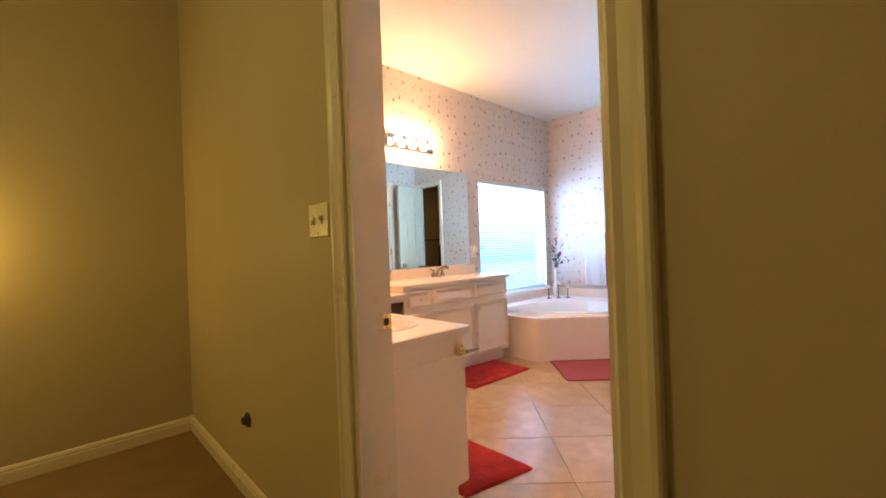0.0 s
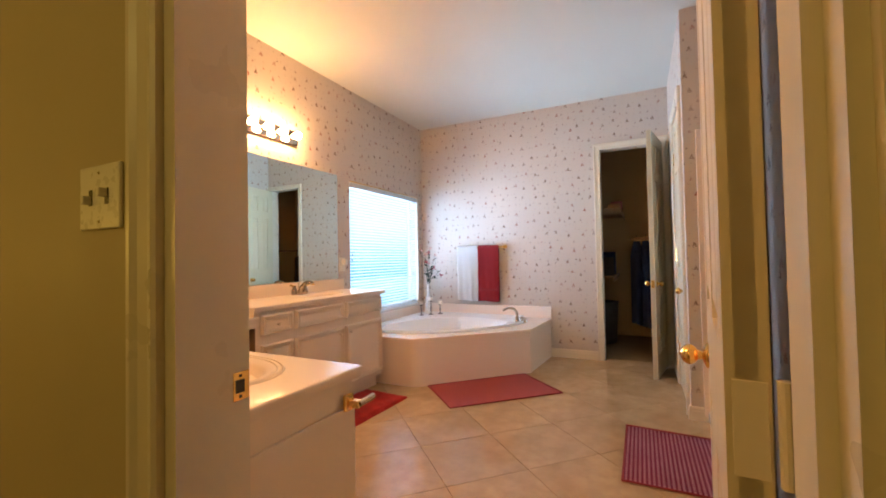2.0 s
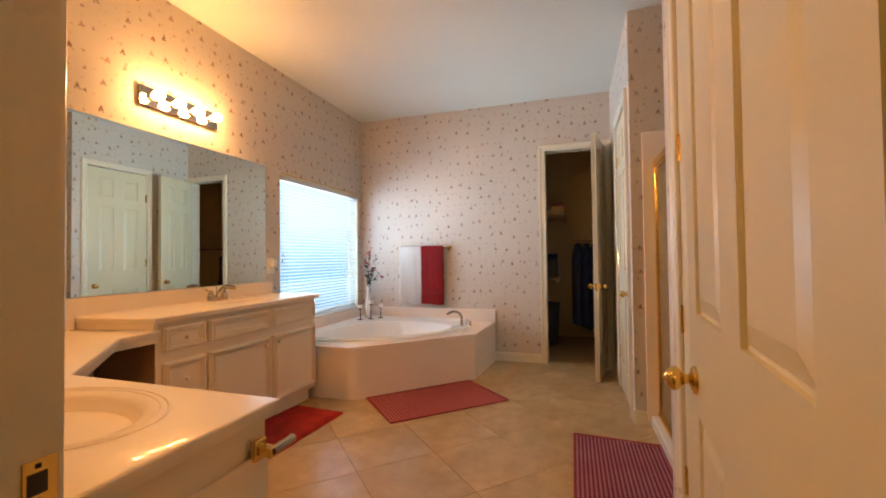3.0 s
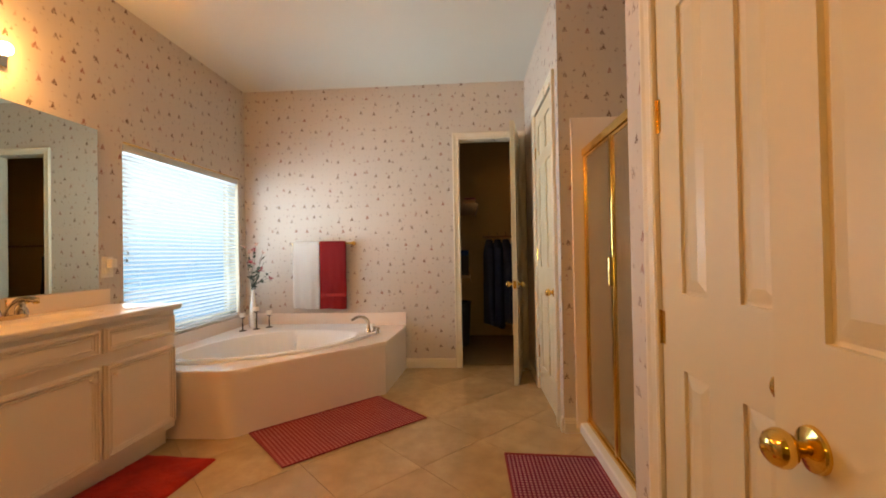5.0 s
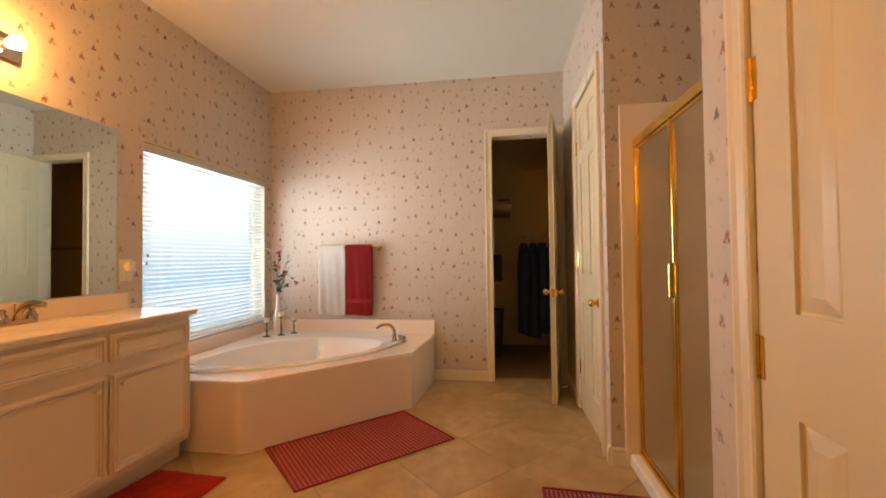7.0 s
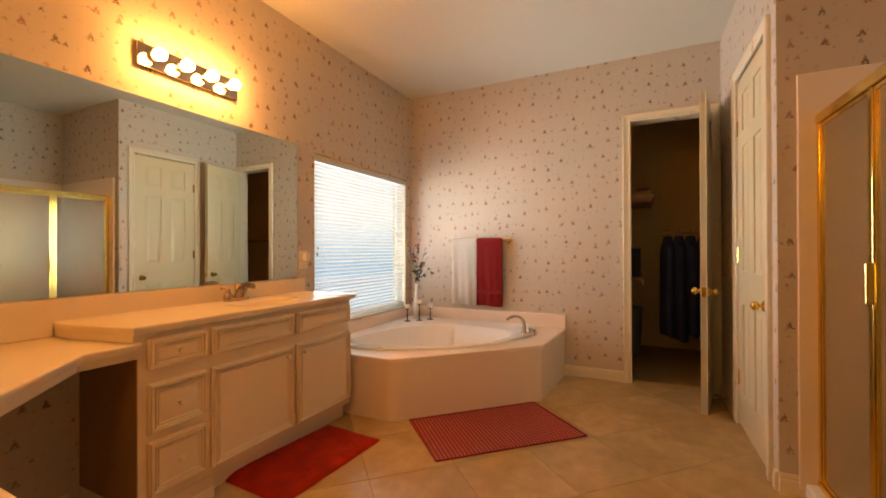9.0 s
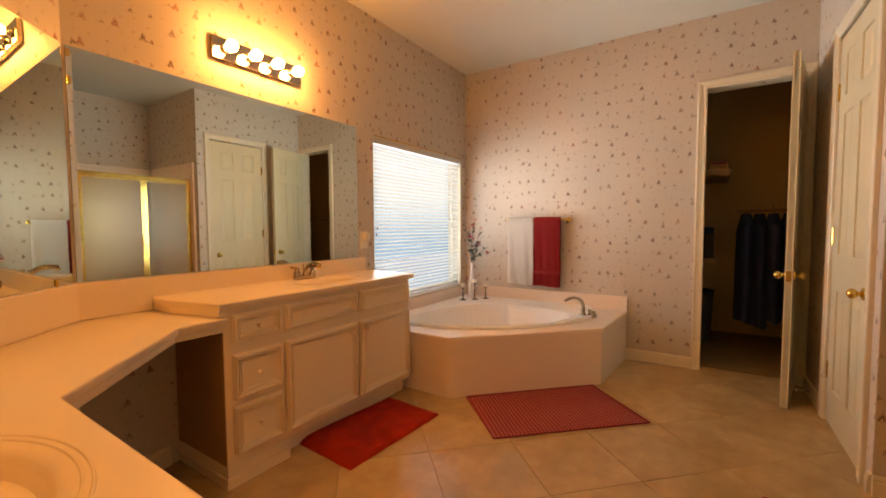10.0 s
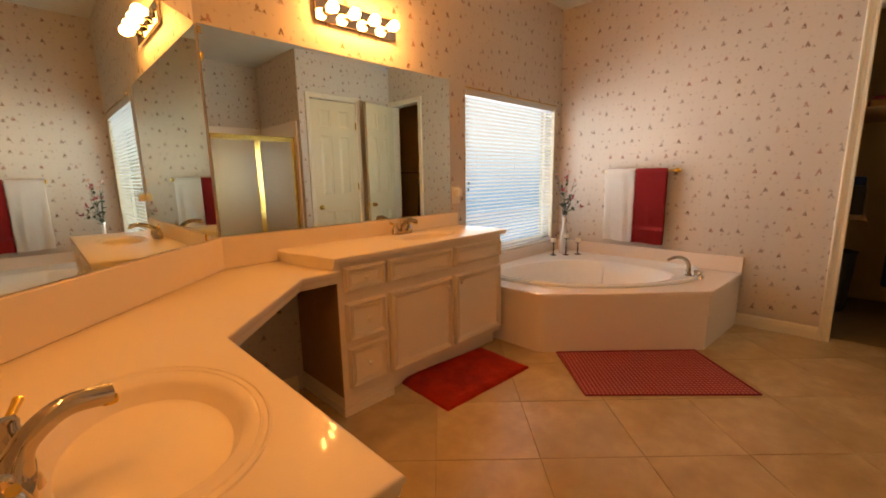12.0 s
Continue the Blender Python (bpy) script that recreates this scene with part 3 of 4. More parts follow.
struct(part("backdrop", prism([(-1, 5.0), (8, 5.0), (8, 5.05), (-1, 5.05)], -1.5, 5.0), OUTSIDE), "bright outdoors past the window")
struct(part("ground", prism([(-200, 2.9), (200, 2.9), (200, 200), (-200, 200)], -0.3, -0.2), GROUT), "plain ground outside")

# ---- mirrors ----
MZ0, MZ1 = 0.856, 1.736
mir = part("wall_mirror", box(0.0, 2.108 - 0.632, -0.007, -0.002, MZ0, MZ1, 0.0015, segments=1), MIRROR, m=facing(0.632, YM, 0, 0))
tagged(mir, "large frameless wall mirror above the vanity backsplash", "mirror", "wall mirrors")
mir = part("wall_mirror", box(0.004, CORNER_L - 0.012, -0.007, -0.002, MZ0, MZ1, 0.0015, segments=1), MIRROR, m=CORNER_M)
tagged(mir, "large frameless wall mirror across the corner", "mirror", "wall mirrors")
for m, x, z in ((facing(0.632, YM, 0, 0), 0.008, 1.61), (facing(0.632, YM, 0, 0), 0.008, 1.71), (CORNER_M, CORNER_L - 0.10, MZ0 + 0.01)):
    clip = part("mirror_clip", box(x - 0.006, x + 0.006, -0.010, -0.0075, z - 0.014, z + 0.014, 0.001), BRASS, m=m)
    tagged(clip, "small brass clip at the mirror's edge", "mirror clip", "mirror clips")


# ---- things ----
def light_bar(m, lit):
    bar = thing("vanity_light_bar", m, "chrome strip light with four lit round bulbs above the mirror; its west-wall twin is added", "wall light", "vanity lights")
    part("backplate", box(0, 0.50, -0.022, 0, 0, 0.105, 0.004), BRONZE, bar, "polished chrome backplate")
    for i in range(4):
        x = 0.0625 + i * 0.125
        sock = part("socket", lathe([(0.022, 0), (0.024, 0.006), (0.019, 0.012), (0.017, 0.022), (0.0, 0.022)], 20), CHROME, bar, m=pose(x, -0.022, 0.055, 90), smooth=True)
        bulb = part("bulb", lathe([(0.0, 0.090), (0.010, 0.088), (0.020, 0.081), (0.026, 0.070), (0.0275, 0.061), (0.026, 0.051), (0.021, 0.038), (0.016, 0.027), (0.014, 0.021), (0, 0.021)], 24), lit, bar, "lit warm round bulb", pose(x, -0.022, 0.055, 90), True)
    return bar


light_bar(facing(1.160, YM, 1.870, 0), BULB)
# Unseen second bar, added on the west wall to brighten the near side.
light_bar(facing(XE, 1.04, 1.870, 90), BULB_ADDED)


def faucet(name, m, label, reach=0.13, spread=0.052, swing=0.0, rise=0.088, foot=1.0, tip=0.0125):
    """A centerset faucet; its spout reaches along its own -y."""
    f = thing(name, m, label, "faucet", "basin faucets")
    part("base", prism([(0.075 * math.copysign(abs(math.cos(a)) ** 0.6, math.cos(a)), 0.024 * math.sin(a)) for a in [2 * math.pi * i / 32 for i in range(32)]], 0, 0.018, 0.006), FAUCET, f, smooth=True)
    turned = pose(0, 0, 0, 0, 0, swing)
    pts = smooth_curve([(0, 0, 0.0), (0, -0.003, rise * 0.3), (0, -0.022, rise * 0.72), (0, -reach * 0.55, rise), (0, -reach, rise * 0.93)], 6)
    part("spout", tube(pts, [0.024 * foot - (0.024 * foot - tip) * min(1, i / 10) for i in range(len(pts))], 16), FAUCET, f, m=turned, smooth=True)
    part("spout_tip", lathe([(0, 0), (0.010, 0), (0.011, 0.006), (0.010, 0.010), (0, 0.010)], 16), BRASS, f, "brass aerator", turned @ pose(0, -reach + 0.002, rise * 0.93 - 0.0145), True)
    part("lift_rod", tube([(0, 0.012, 0.015), (0, 0.012, 0.075), (0, 0.012, 0.083)], [0.0025, 0.0025, 0.005], 8), BRASS, f, "brass lift rod")
    for x in (-spread, spread):
        h = part("handle", lathe([(0, 0.052), (0.010, 0.050), (0.013, 0.044), (0.012, 0.034), (0.017, 0.026), (0.022, 0.014), (0.023, 0.0)], 20), FAUCET, f, "chrome and brass handle", pose(x, 0, 0.016), True)
        part("lever", tube([(0, 0, 0.042), (math.copysign(0.022, x), -0.006, 0.050), (math.copysign(0.045, x), -0.012, 0.056)], [0.007, 0.006, 0.007], 10), BRASS, h, "brass lever", smooth=True)
    return f


def raised_front(name, parent, x0, x1, z0, z1, knob_at=None):
    """A drawer or door front with a two-step moulding, face along -y, on the plane y=0."""
    front = part(name, box(x0, x1, -0.016, 0, z0, z1, 0.004), CABINET, parent)
    c = [(x0 + 0.026, z0 + 0.026), (x0 + 0.026, z1 - 0.026), (x1 - 0.026, z1 - 0.026), (x1 - 0.026, z0 + 0.026)]
    part("moulding", moulding(c, [(0, 0.0155), (0, 0.022), (0.005, 0.025), (0.0075, 0.0165), (0.0105, 0.0165), (0.013, 0.028), (0.020, 0.027), (0.023, 0.0155)], True), CABINET, front)
    part("inner_moulding", moulding(c, [(-0.011, 0.0155), (-0.011, 0.019), (-0.006, 0.021), (-0.003, 0.0155)], True), CABINET, front)
    if knob_at:
        part("pull", lathe([(0.007, 0), (0.005, 0.006), (0.006, 0.012), (0.012, 0.018), (0.011, 0.024), (0, 0.027)], 16), CABINET, front, "small round painted pull", pose(knob_at[0], -0.016, knob_at[1], 90), True)
    return front


def inset(outline, d):
    """The outline (counter-clockwise) moved inwards by d, corners mitred."""
    out = []
    n = len(outline)
    for i in range(n):
        p, q, r2 = Vector(outline[i - 1]), Vector(outline[i]), Vector(outline[(i + 1) % n])
        a, b = (q - p).normalized(), (r2 - q).normalized()
        na, nb = Vector((-a.y, a.x)), Vector((-b.y, b.x))
        m = (na + nb) / (1 + na.dot(nb))
        out.append(tuple(q + m * d))
    return out


def basin_top(name, outline, centre, z, thick, label, sink=(0.19, 0.14), depth=0.12, slot=0.0):
    """A moulded counter with a rounded edge and an oval basin sunk into it; the outline runs counter-clockwise."""
    cx, cy = centre
    a, b = sink
    bm = bmesh.new()
    levels = ((0.016, -thick), (0.006, -thick + 0.002), (0.004, -thick * 0.6), (0.005, -0.0145), (0.0, -0.0130), (0.0, -0.0050), (0.002, -0.0015), (0.006, 0.0))
    rings = [[bm.verts.new((x, y, z + h)) for x, y in inset(outline, d)] for d, h in levels]
    n = len(outline)
    for p, q in zip(rings, rings[1:]):
        for i in range(n):
            bm.faces.new((p[i], p[(i + 1) % n], q[(i + 1) % n], q[i]))
    k = 64
    bowl = []
    for s, h in ((1.24, 0.0), (1.23, 0.003), (1.215, 0.003), (1.20, 0.0), (1.155, 0.0), (1.145, 0.002), (1.13, 0.002), (1.115, -0.001), (1.03, -0.003), (0.97, -0.006), (0.94, -0.010), (0.92, -0.017), (0.895, -depth * 0.26), (0.86, -depth * 0.36), (0.81, -depth * 0.47), (0.74, -depth * 0.60), (0.65, -depth * 0.73), (0.54, -depth * 0.84), (0.40, -depth * 0.93), (0.25, -depth * 0.98), (0.10, -depth)):
        bowl.append([bm.verts.new((cx + a * s * math.cos(2 * math.pi * i / k), cy + b * s * math.sin(2 * math.pi * i / k), z + h)) for i in range(k)])
    for p, q in zip(bowl, bowl[1:]):
        for i in range(k):
            bm.faces.new((p[i], p[(i + 1) % k], q[(i + 1) % k], q[i]))
    bm.faces.new(bowl[-1])
    edges = [bm.edges.get((r1[i], r1[(i + 1) % len(r1)])) for r1 in (rings[-1], bowl[0]) for i in range(len(r1))]
    bmesh.ops.triangle_fill(bm, edges=edges, use_beauty=True, normal=(0, 0, 1))
    top = part(name, bm, MARBLE, smooth=True)
    tagged(top, label, "countertop", "vanity countertops")
    part("drain", lathe([(0, 0.004), (0.016, 0.004), (0.021, 0.0), (0.021, -0.002)], 20), CHROME, top, "chrome drain", pose(cx, cy, z - depth + 0.001), True)
    part("overflow_slot", prism([(0.013 * math.cos(2 * math.pi * i / 16), 0.004 * math.sin(2 * math.pi * i / 16)) for i in range(16)], 0, 0.003), DRAIN, top, "dark overflow slot",
         pose(cx + a * 0.84 * math.cos(slot), cy + b * 0.84 * math.sin(slot), z - depth * 0.40, 0, 0, math.degrees(slot) + 90) @ pose(0, 0, 0, 70))
    return top


# High vanity along the mirror wall.
VX0, VX1, VY = 0.964, 2.148, 2.095
cab = thing("vanity_cabinet", facing(VX0, VY, 0, 0), "cream painted vanity cabinet with drawers and two doors", "cabinet", "vanity cabinets")
VW = VX1 - VX0
D = YM - VY
part("carcass", box(0, VW, 0, D - 0.002, 0.095, HIGH - 0.035, 0.002), CABINET, cab)
side = part("side_panel", box(-0.003, -0.0005, 0.003, D - 0.002, 0.097, LOW - 0.040, 0.001), PANEL, cab, "brown side beside the knee space")
part("toe_kick", box(0.286, VW, 0.055, D - 0.004, 0, 0.094), CABINET, cab)
part("lower_stile", box(0.0, 0.285, 0.0, D - 0.004, 0.046, 0.0948), CABINET, cab)
part("plinth", box(-0.005, 0.287, -0.006, D - 0.004, 0.0, 0.045, 0.003), CABINET, cab)
raised_front("drawer", cab, 0.028, 0.248, 0.598, 0.712, (0.138, 0.652))
raised_front("drawer", cab, 0.028, 0.248, 0.362, 0.548, (0.138, 0.452))
raised_front("drawer", cab, 0.028, 0.248, 0.135, 0.335, (0.138, 0.235))
raised_front("false_front", cab, 0.272, 0.712, 0.598, 0.712)
raised_front("false_front", cab, 0.738, VW - 0.02, 0.598, 0.712)
raised_front("cabinet_door", cab, 0.272, 0.712, 0.130, 0.548, (0.668, 0.500))
raised_front("cabinet_door", cab, 0.738, VW - 0.02, 0.130, 0.548, (0.782, 0.500))
basin_top("vanity_countertop", [(VX0 - 0.028, VY - 0.03), (VX1 + 0.03, VY - 0.03), (VX1 + 0.03, YM - 0.001), (VX0 - 0.09, YM - 0.001), (VX0 - 0.09, YM - 0.15)], (1.66, 2.27), HIGH, 0.032,
          "cream cultured marble vanity top with an oval basin", sink=(0.175, 0.098), depth=0.10, slot=1.54)
riser = part("counter_riser", prism([(VX0 - 0.0255, VY - 0.02), (VX0 - 0.0015, VY - 0.02), (VX0 - 0.0015, YM - 0.002), (VX0 - 0.082, YM - 0.002), (VX0 - 0.082, YM - 0.145)], LOW + 0.001, HIGH - 0.02, 0.002), MARBLE)
tagged(riser, "cream marble step between the low and high counters", "countertop")
bs = part("backsplash", prism([(0.621, LOW + 0.001), (VX0 - 0.091, LOW + 0.001), (VX0 - 0.091, HIGH + 0.001), (VX1 + 0.02, HIGH + 0.001), (VX1 + 0.02, MZ0 - 0.003), (0.621, MZ0 - 0.003)], 0.0, 0.0175, 0.003), MARBLE, m=pose(0, YM - 0.0005, 0, 90))
tagged(bs, "cream cultured marble backsplash behind the high vanity", "backsplash", "backsplashes")
faucet("basin_faucet", pose(1.62, 2.435, HIGH + 0.001), "chrome and brass two-handle faucet on the high vanity")

# Low counter: knee space across the corner, then the near basin.
NX, NY0, NY1 = 0.372, 0.920, 1.622
basin_top("low_vanity_countertop", [(NX, NY0), (NX, NY1), (0.79, 2.06), (VX0 - 0.001, 2.06), (VX0 - 0.001, YM - 0.001), (0.627, YM - 0.001), (XE + 0.001, YM - 0.626 + XE), (XE + 0.001, NY0)],
          (0.150, 1.305), LOW, 0.034, "cream cultured marble counter with an oval basin beside the knee space", sink=(0.140, 0.205), depth=0.085, slot=-1.9)
bs = bmesh.new()
box(0.03, CORNER_L - 0.004, -0.018, -0.0005, LOW + 0.001, MZ0 - 0.003, 0.003, bm=bs)
bs = part("backsplash", bs, MARBLE, m=CORNER_M)
tagged(bs, "tall cream marble backsplash across the corner", "backsplash", "backsplashes")
bs = part("backsplash", box(XE + 0.0005, XE + 0.018, NY0 + 0.02, YM - 0.64 + XE, LOW + 0.001, LOW + 0.10, 0.003), MARBLE)
tagged(bs, "low cream marble backsplash beside the door", "backsplash", "backsplashes")
faucet("basin_faucet", pose(0.002, 1.260, LOW + 0.001, 0, 0, 90), "chrome and brass two-handle faucet on the low counter", 0.115, 0.085, 16, 0.086, 1.3, 0.0150)
low = thing("vanity_cabinet", facing(NX - 0.025, NY0 + 0.02, 0, 90), "cream painted low vanity cabinet under the near basin", "cabinet", "vanity cabinets")
LW, LD = NY1 - NY0 - 0.04, NX - 0.025 - XE
part("carcass", box(0, LW, 0, LD - 0.002, 0.095, LOW - 0.036, 0.002), CABINET, low)
part("toe_kick", box(0.0, LW, 0.055, LD - 0.004, 0, 0.094), CABINET, low)
raised_front("cabinet_door", low, 0.03, LW / 2 - 0.015, 0.125, 0.50, (LW / 2 - 0.06, 0.45))
raised_front("cabinet_door", low, LW / 2 + 0.015, LW - 0.03, 0.125, 0.50, (LW / 2 + 0.06, 0.45))
raised_front("false_front", low, 0.03, LW - 0.03, 0.535, 0.665)
part("end_panel", box(0.002, LD - 0.002, -0.010, 0, 0.10, 0.605, 0.003), CABINET, low, m=pose(-0.0005, LD, 0, 0, 0, -90))
apron = part("knee_apron", prism([(NX - 0.03, NY1 - 0.01), (0.785, 2.085), (VX0 - 0.002, 2.085), (VX0 - 0.002, 2.105), (0.776, 2.105), (NX - 0.05, NY1 - 0.002)], LOW - 0.060, LOW - 0.036), CABINET)
tagged(apron, "cream painted apron under the knee space counter", "apron")
tp = thing("paper_holder", pose(0.310, NY0 + 0.0095, 0.622), "brass and chrome holder on the side of the low vanity", "paper holder")
part("mount", box(-0.017, 0.017, -0.012, 0, -0.022, 0.022, 0.003), BRASS, tp, "square brass mount")
part("post", box(-0.010, 0.010, -0.045, -0.012, -0.010, 0.010, 0.002), BRASS, tp)
part("arm", tube([(0, -0.040, 0), (0.055, -0.040, 0), (0.066, -0.040, 0.002)], 0.0095, 12), FAUCET, tp, "chrome arm", smooth=True)

# ---- corner tub ----
CX, CY, TZ = 2.86, 1.86, 0.382
DECK = [(2.182, 2.499), (2.182, 1.850), (2.186, 1.828), (2.196, 1.808), (2.212, 1.786), (2.930, 1.068), (XT - 0.001, 1.020), (XT - 0.001, 2.499)]


def arc_through(a, b, c, n):
    """Points on the circle through three points, from a over b to c."""
    ax, ay, bx, by, cx, cy = *a, *b, *c
    d = 2 * (ax * (by - cy) + bx * (cy - ay) + cx * (ay - by))
    ux = ((ax * ax + ay * ay) * (by - cy) + (bx * bx + by * by) * (cy - ay) + (cx * cx + cy * cy) * (ay - by)) / d
    uy = ((ax * ax + ay * ay) * (cx - bx) + (bx * bx + by * by) * (ax - cx) + (cx * cx + cy * cy) * (bx - ax)) / d
    t0, t1 = math.atan2(ay - uy, ax - ux), math.atan2(cy - uy, cx - ux)
    t1 += 2 * math.pi if t1 < t0 else 0
    r = math.hypot(ax - ux, ay - uy)
    return [(ux + r * math.cos(t0 + (t1 - t0) * i / n), uy + r * math.sin(t0 + (t1 - t0) * i / n)) for i in range(n + 1)]


FLANGE = arc_through((2.30, 2.19), (2.595, 1.550), (3.28, 1.185), 28) + [(XT - 0.03, 1.30), (XT - 0.03, YM - 0.03), (2.36, YM - 0.03)]


def reach(outline, t):
    dx, dy = math.cos(t), math.sin(t)
    best = 0
    for (xa, ya), (xb, yb) in zip(outline, outline[1:] + outline[:1]):
        ex, ey = xb - xa, yb - ya
        det = dy * ex - dx * ey
        if abs(det) > 1e-9:
            s = ((ya - CY) * ex - (xa - CX) * ey) / det
            u = (dx * (ya - CY) - dy * (xa - CX)) / det
            if s > 0 and -1e-4 <= u <= 1 + 1e-4:
                best = max(best, s)
    return best


tub_angles = sorted({round(2 * math.pi * i / 180, 5) for i in range(180)} | {round(math.atan2(y - CY, x - CX) % (2 * math.pi), 5) for x, y in DECK + FLANGE[-3:]})


BASIN = [tuple(p)[:2] for p in smooth_curve([(x, y, 0) for x, y in ((2.40, 2.20), (2.46, 1.86), (2.62, 1.60), (2.88, 1.41), (3.12, 1.345), (3.25, 1.42), (3.33, 1.66), (3.34, 1.93), (3.20, 2.19), (2.92, 2.34), (2.60, 2.385), (2.44, 2.33), (2.40, 2.20))], 5)][:-1]


def ring_mesh(levels, closed_end):
    bm = bmesh.new()
    rings = [[bm.verts.new((CX + math.cos(t) * r, CY + math.sin(t) * r, z)) for t in tub_angles for r, z in [lv(t)]] for lv in levels]
    n = len(tub_angles)
    for p, q in zip(rings, rings[1:]):
        for i in range(n):
            bm.faces.new((p[i], p[(i + 1) % n], q[(i + 1) % n], q[i]))
    if closed_end:
        bm.faces.new(rings[-1])
    return bm


def oval(t, k=1.0, notch=0.0):
    d = Vector((math.cos(t), math.sin(t)))
    a = (math.degrees(t) + 180) % 360 - 180
    step = min(1, max(0, (9 - a) / 5)) * min(1, max(0, (a + 60) / 50))
    return reach(BASIN, t) * k * (1 - notch * step)


tub = thing("corner_bathtub", pose(0, 0, 0), "white corner garden bathtub in a pinkish cultured marble surround", "bathtub")
part("surround", ring_mesh([lambda t: (reach(DECK, t) - 0.010, 0.0), lambda t: (reach(DECK, t) - 0.010, TZ - 0.030), lambda t: (reach(DECK, t), TZ - 0.028), lambda t: (reach(DECK, t), TZ - 0.006),
                            lambda t: (reach(DECK, t) - 0.006, TZ), lambda t: (reach(FLANGE, t) - 0.015, TZ)], False), TUB_MARBLE, tub, "pinkish white cultured marble deck and apron", smooth=True)
part("tub_shell", ring_mesh([lambda t: (reach(FLANGE, t), TZ + 0.001), lambda t: (reach(FLANGE, t), TZ + 0.012), lambda t: (reach(FLANGE, t) - 0.010, TZ + 0.022), lambda t: (reach(FLANGE, t) - 0.024, TZ + 0.022),
                             lambda t: (max(oval(t) + 0.02, reach(FLANGE, t) - 0.045), TZ + 0.012), lambda t: (oval(t) + 0.018, TZ + 0.012), lambda t: (oval(t), TZ + 0.004), lambda t: (oval(t, 0.975, 0.07), TZ - 0.035),
                             lambda t: (oval(t, 0.94, 0.12), TZ - 0.12), lambda t: (oval(t, 0.86, 0.15), TZ - 0.27), lambda t: (oval(t, 0.70, 0.2), TZ - 0.32)], True), ACRYLIC, tub, "glossy white acrylic tub", smooth=True)
for x, y in ((2.70, 1.95), (3.05, 1.60)):
    part("jet", lathe([(0.022, 0), (0.022, 0.006), (0.012, 0.010), (0.0, 0.006)], 16), ACRYLIC, tub, m=pose(x, y, TZ - 0.33), smooth=True)
splash = bmesh.new()
box(2.183, XT - 0.0005, YM - 0.022, YM - 0.0005, TZ + 0.0005, 0.490, 0.003, bm=splash)
sp = part("tub_backsplash", splash, TUB_MARBLE)
tagged(sp, "pinkish white marble backsplash under the window", "backsplash", "tub backsplashes")
sp = part("tub_backsplash", box(XT - 0.022, XT - 0.0005, 1.020, YM - 0.023, TZ + 0.0005, 0.500, 0.003), TUB_MARBLE)
tagged(sp, "pinkish white marble backsplash under the towels", "backsplash", "tub backsplashes")

tf = thing("tub_faucet", pose(3.225, 1.275, TZ + 0.012, 0, 0, -30), "satin chrome roman tub spout on the deck", "faucet")
part("base", lathe([(0.026, 0), (0.026, 0.006), (0.018, 0.016), (0.017, 0.04), (0, 0.04)], 20), FAUCET, tf, smooth=True)
pts = smooth_curve([(0, 0, 0.02), (0, 0.0, 0.075), (-0.03, 0.01, 0.118), (-0.085, 0.03, 0.130), (-0.135, 0.05, 0.108)], 6)
part("spout", tube(pts, [0.015 - 0.005 * i / len(pts) for i in range(len(pts))], 14), FAUCET, tf, smooth=True)
for dx, dy in ((0.07, -0.035), (0.05, -0.09)):
    part("handle", lathe([(0.018, 0), (0.012, 0.012), (0.012, 0.028), (0.020, 0.036), (0.015, 0.046), (0, 0.048)], 16), FAUCET, tf, "white and chrome handle", pose(dx - 0.05, dy - 0.01, 0), True)


def candle(x, y, h):
    c = thing("candle_holder", pose(x, y, TZ + 0.0125), "dark metal candle stand with an ivory pillar candle", "candle holder", "candles on the tub corner")
    part("stand", lathe([(0.030, 0), (0.028, 0.004), (0.006, 0.010), (0.004, 0.03), (0.007, h * 0.5), (0.004, h * 0.6), (0.004, h - 0.014), (0.022, h - 0.004), (0.024, h), (0, h)], 16), DARK, c, smooth=True)
    part("candle", lathe([(0.022, h), (0.023, h + 0.004), (0.023, h + 0.032), (0.020, h + 0.036), (0.005, h + 0.033), (0, h + 0.033)], 18), WAX, c, "ivory wax candle", smooth=True)
    part("wick", tube([(0, 0, h + 0.03), (0.001, 0, h + 0.044)], 0.0012, 5), DARK, c)


candle(3.300, 2.365, 0.115)
candle(3.375, 2.285, 0.155)
candle(3.470, 2.220, 0.110)

vase = thing("flower_vase", pose(3.445, 2.350, TZ + 0.0125), "white bottle vase with red artificial flowers in the tub corner", "vase")
part("vase_body", lathe([(0.0, 0.0), (0.030, 0.0), (0.034, 0.006), (0.034, 0.06), (0.034, 0.12), (0.029, 0.17), (0.020, 0.215), (0.015, 0.27), (0.015, 0.33), (0.021, 0.355), (0.017, 0.355), (0.012, 0.33), (0.0, 0.32)], 28), CERAMIC, vase, smooth=True)
rng = random.Random(5)
def petal(bm, c, l, m3):
    m = Matrix.Translation(c) @ m3.to_4x4()
    rows = [[bm.verts.new(m @ Vector((l * u, l * w * math.sin(math.pi * min(0.98, u * 0.9 + 0.06)), 0.12 * l * (u * u - abs(w))))) for w in (-0.3, 0, 0.3)] for u in (0, 0.33, 0.66, 1.0)]
    for p, q in zip(rows, rows[1:]):
        for k in range(2):
            bm.faces.new((p[k], p[k + 1], q[k + 1], q[k]))


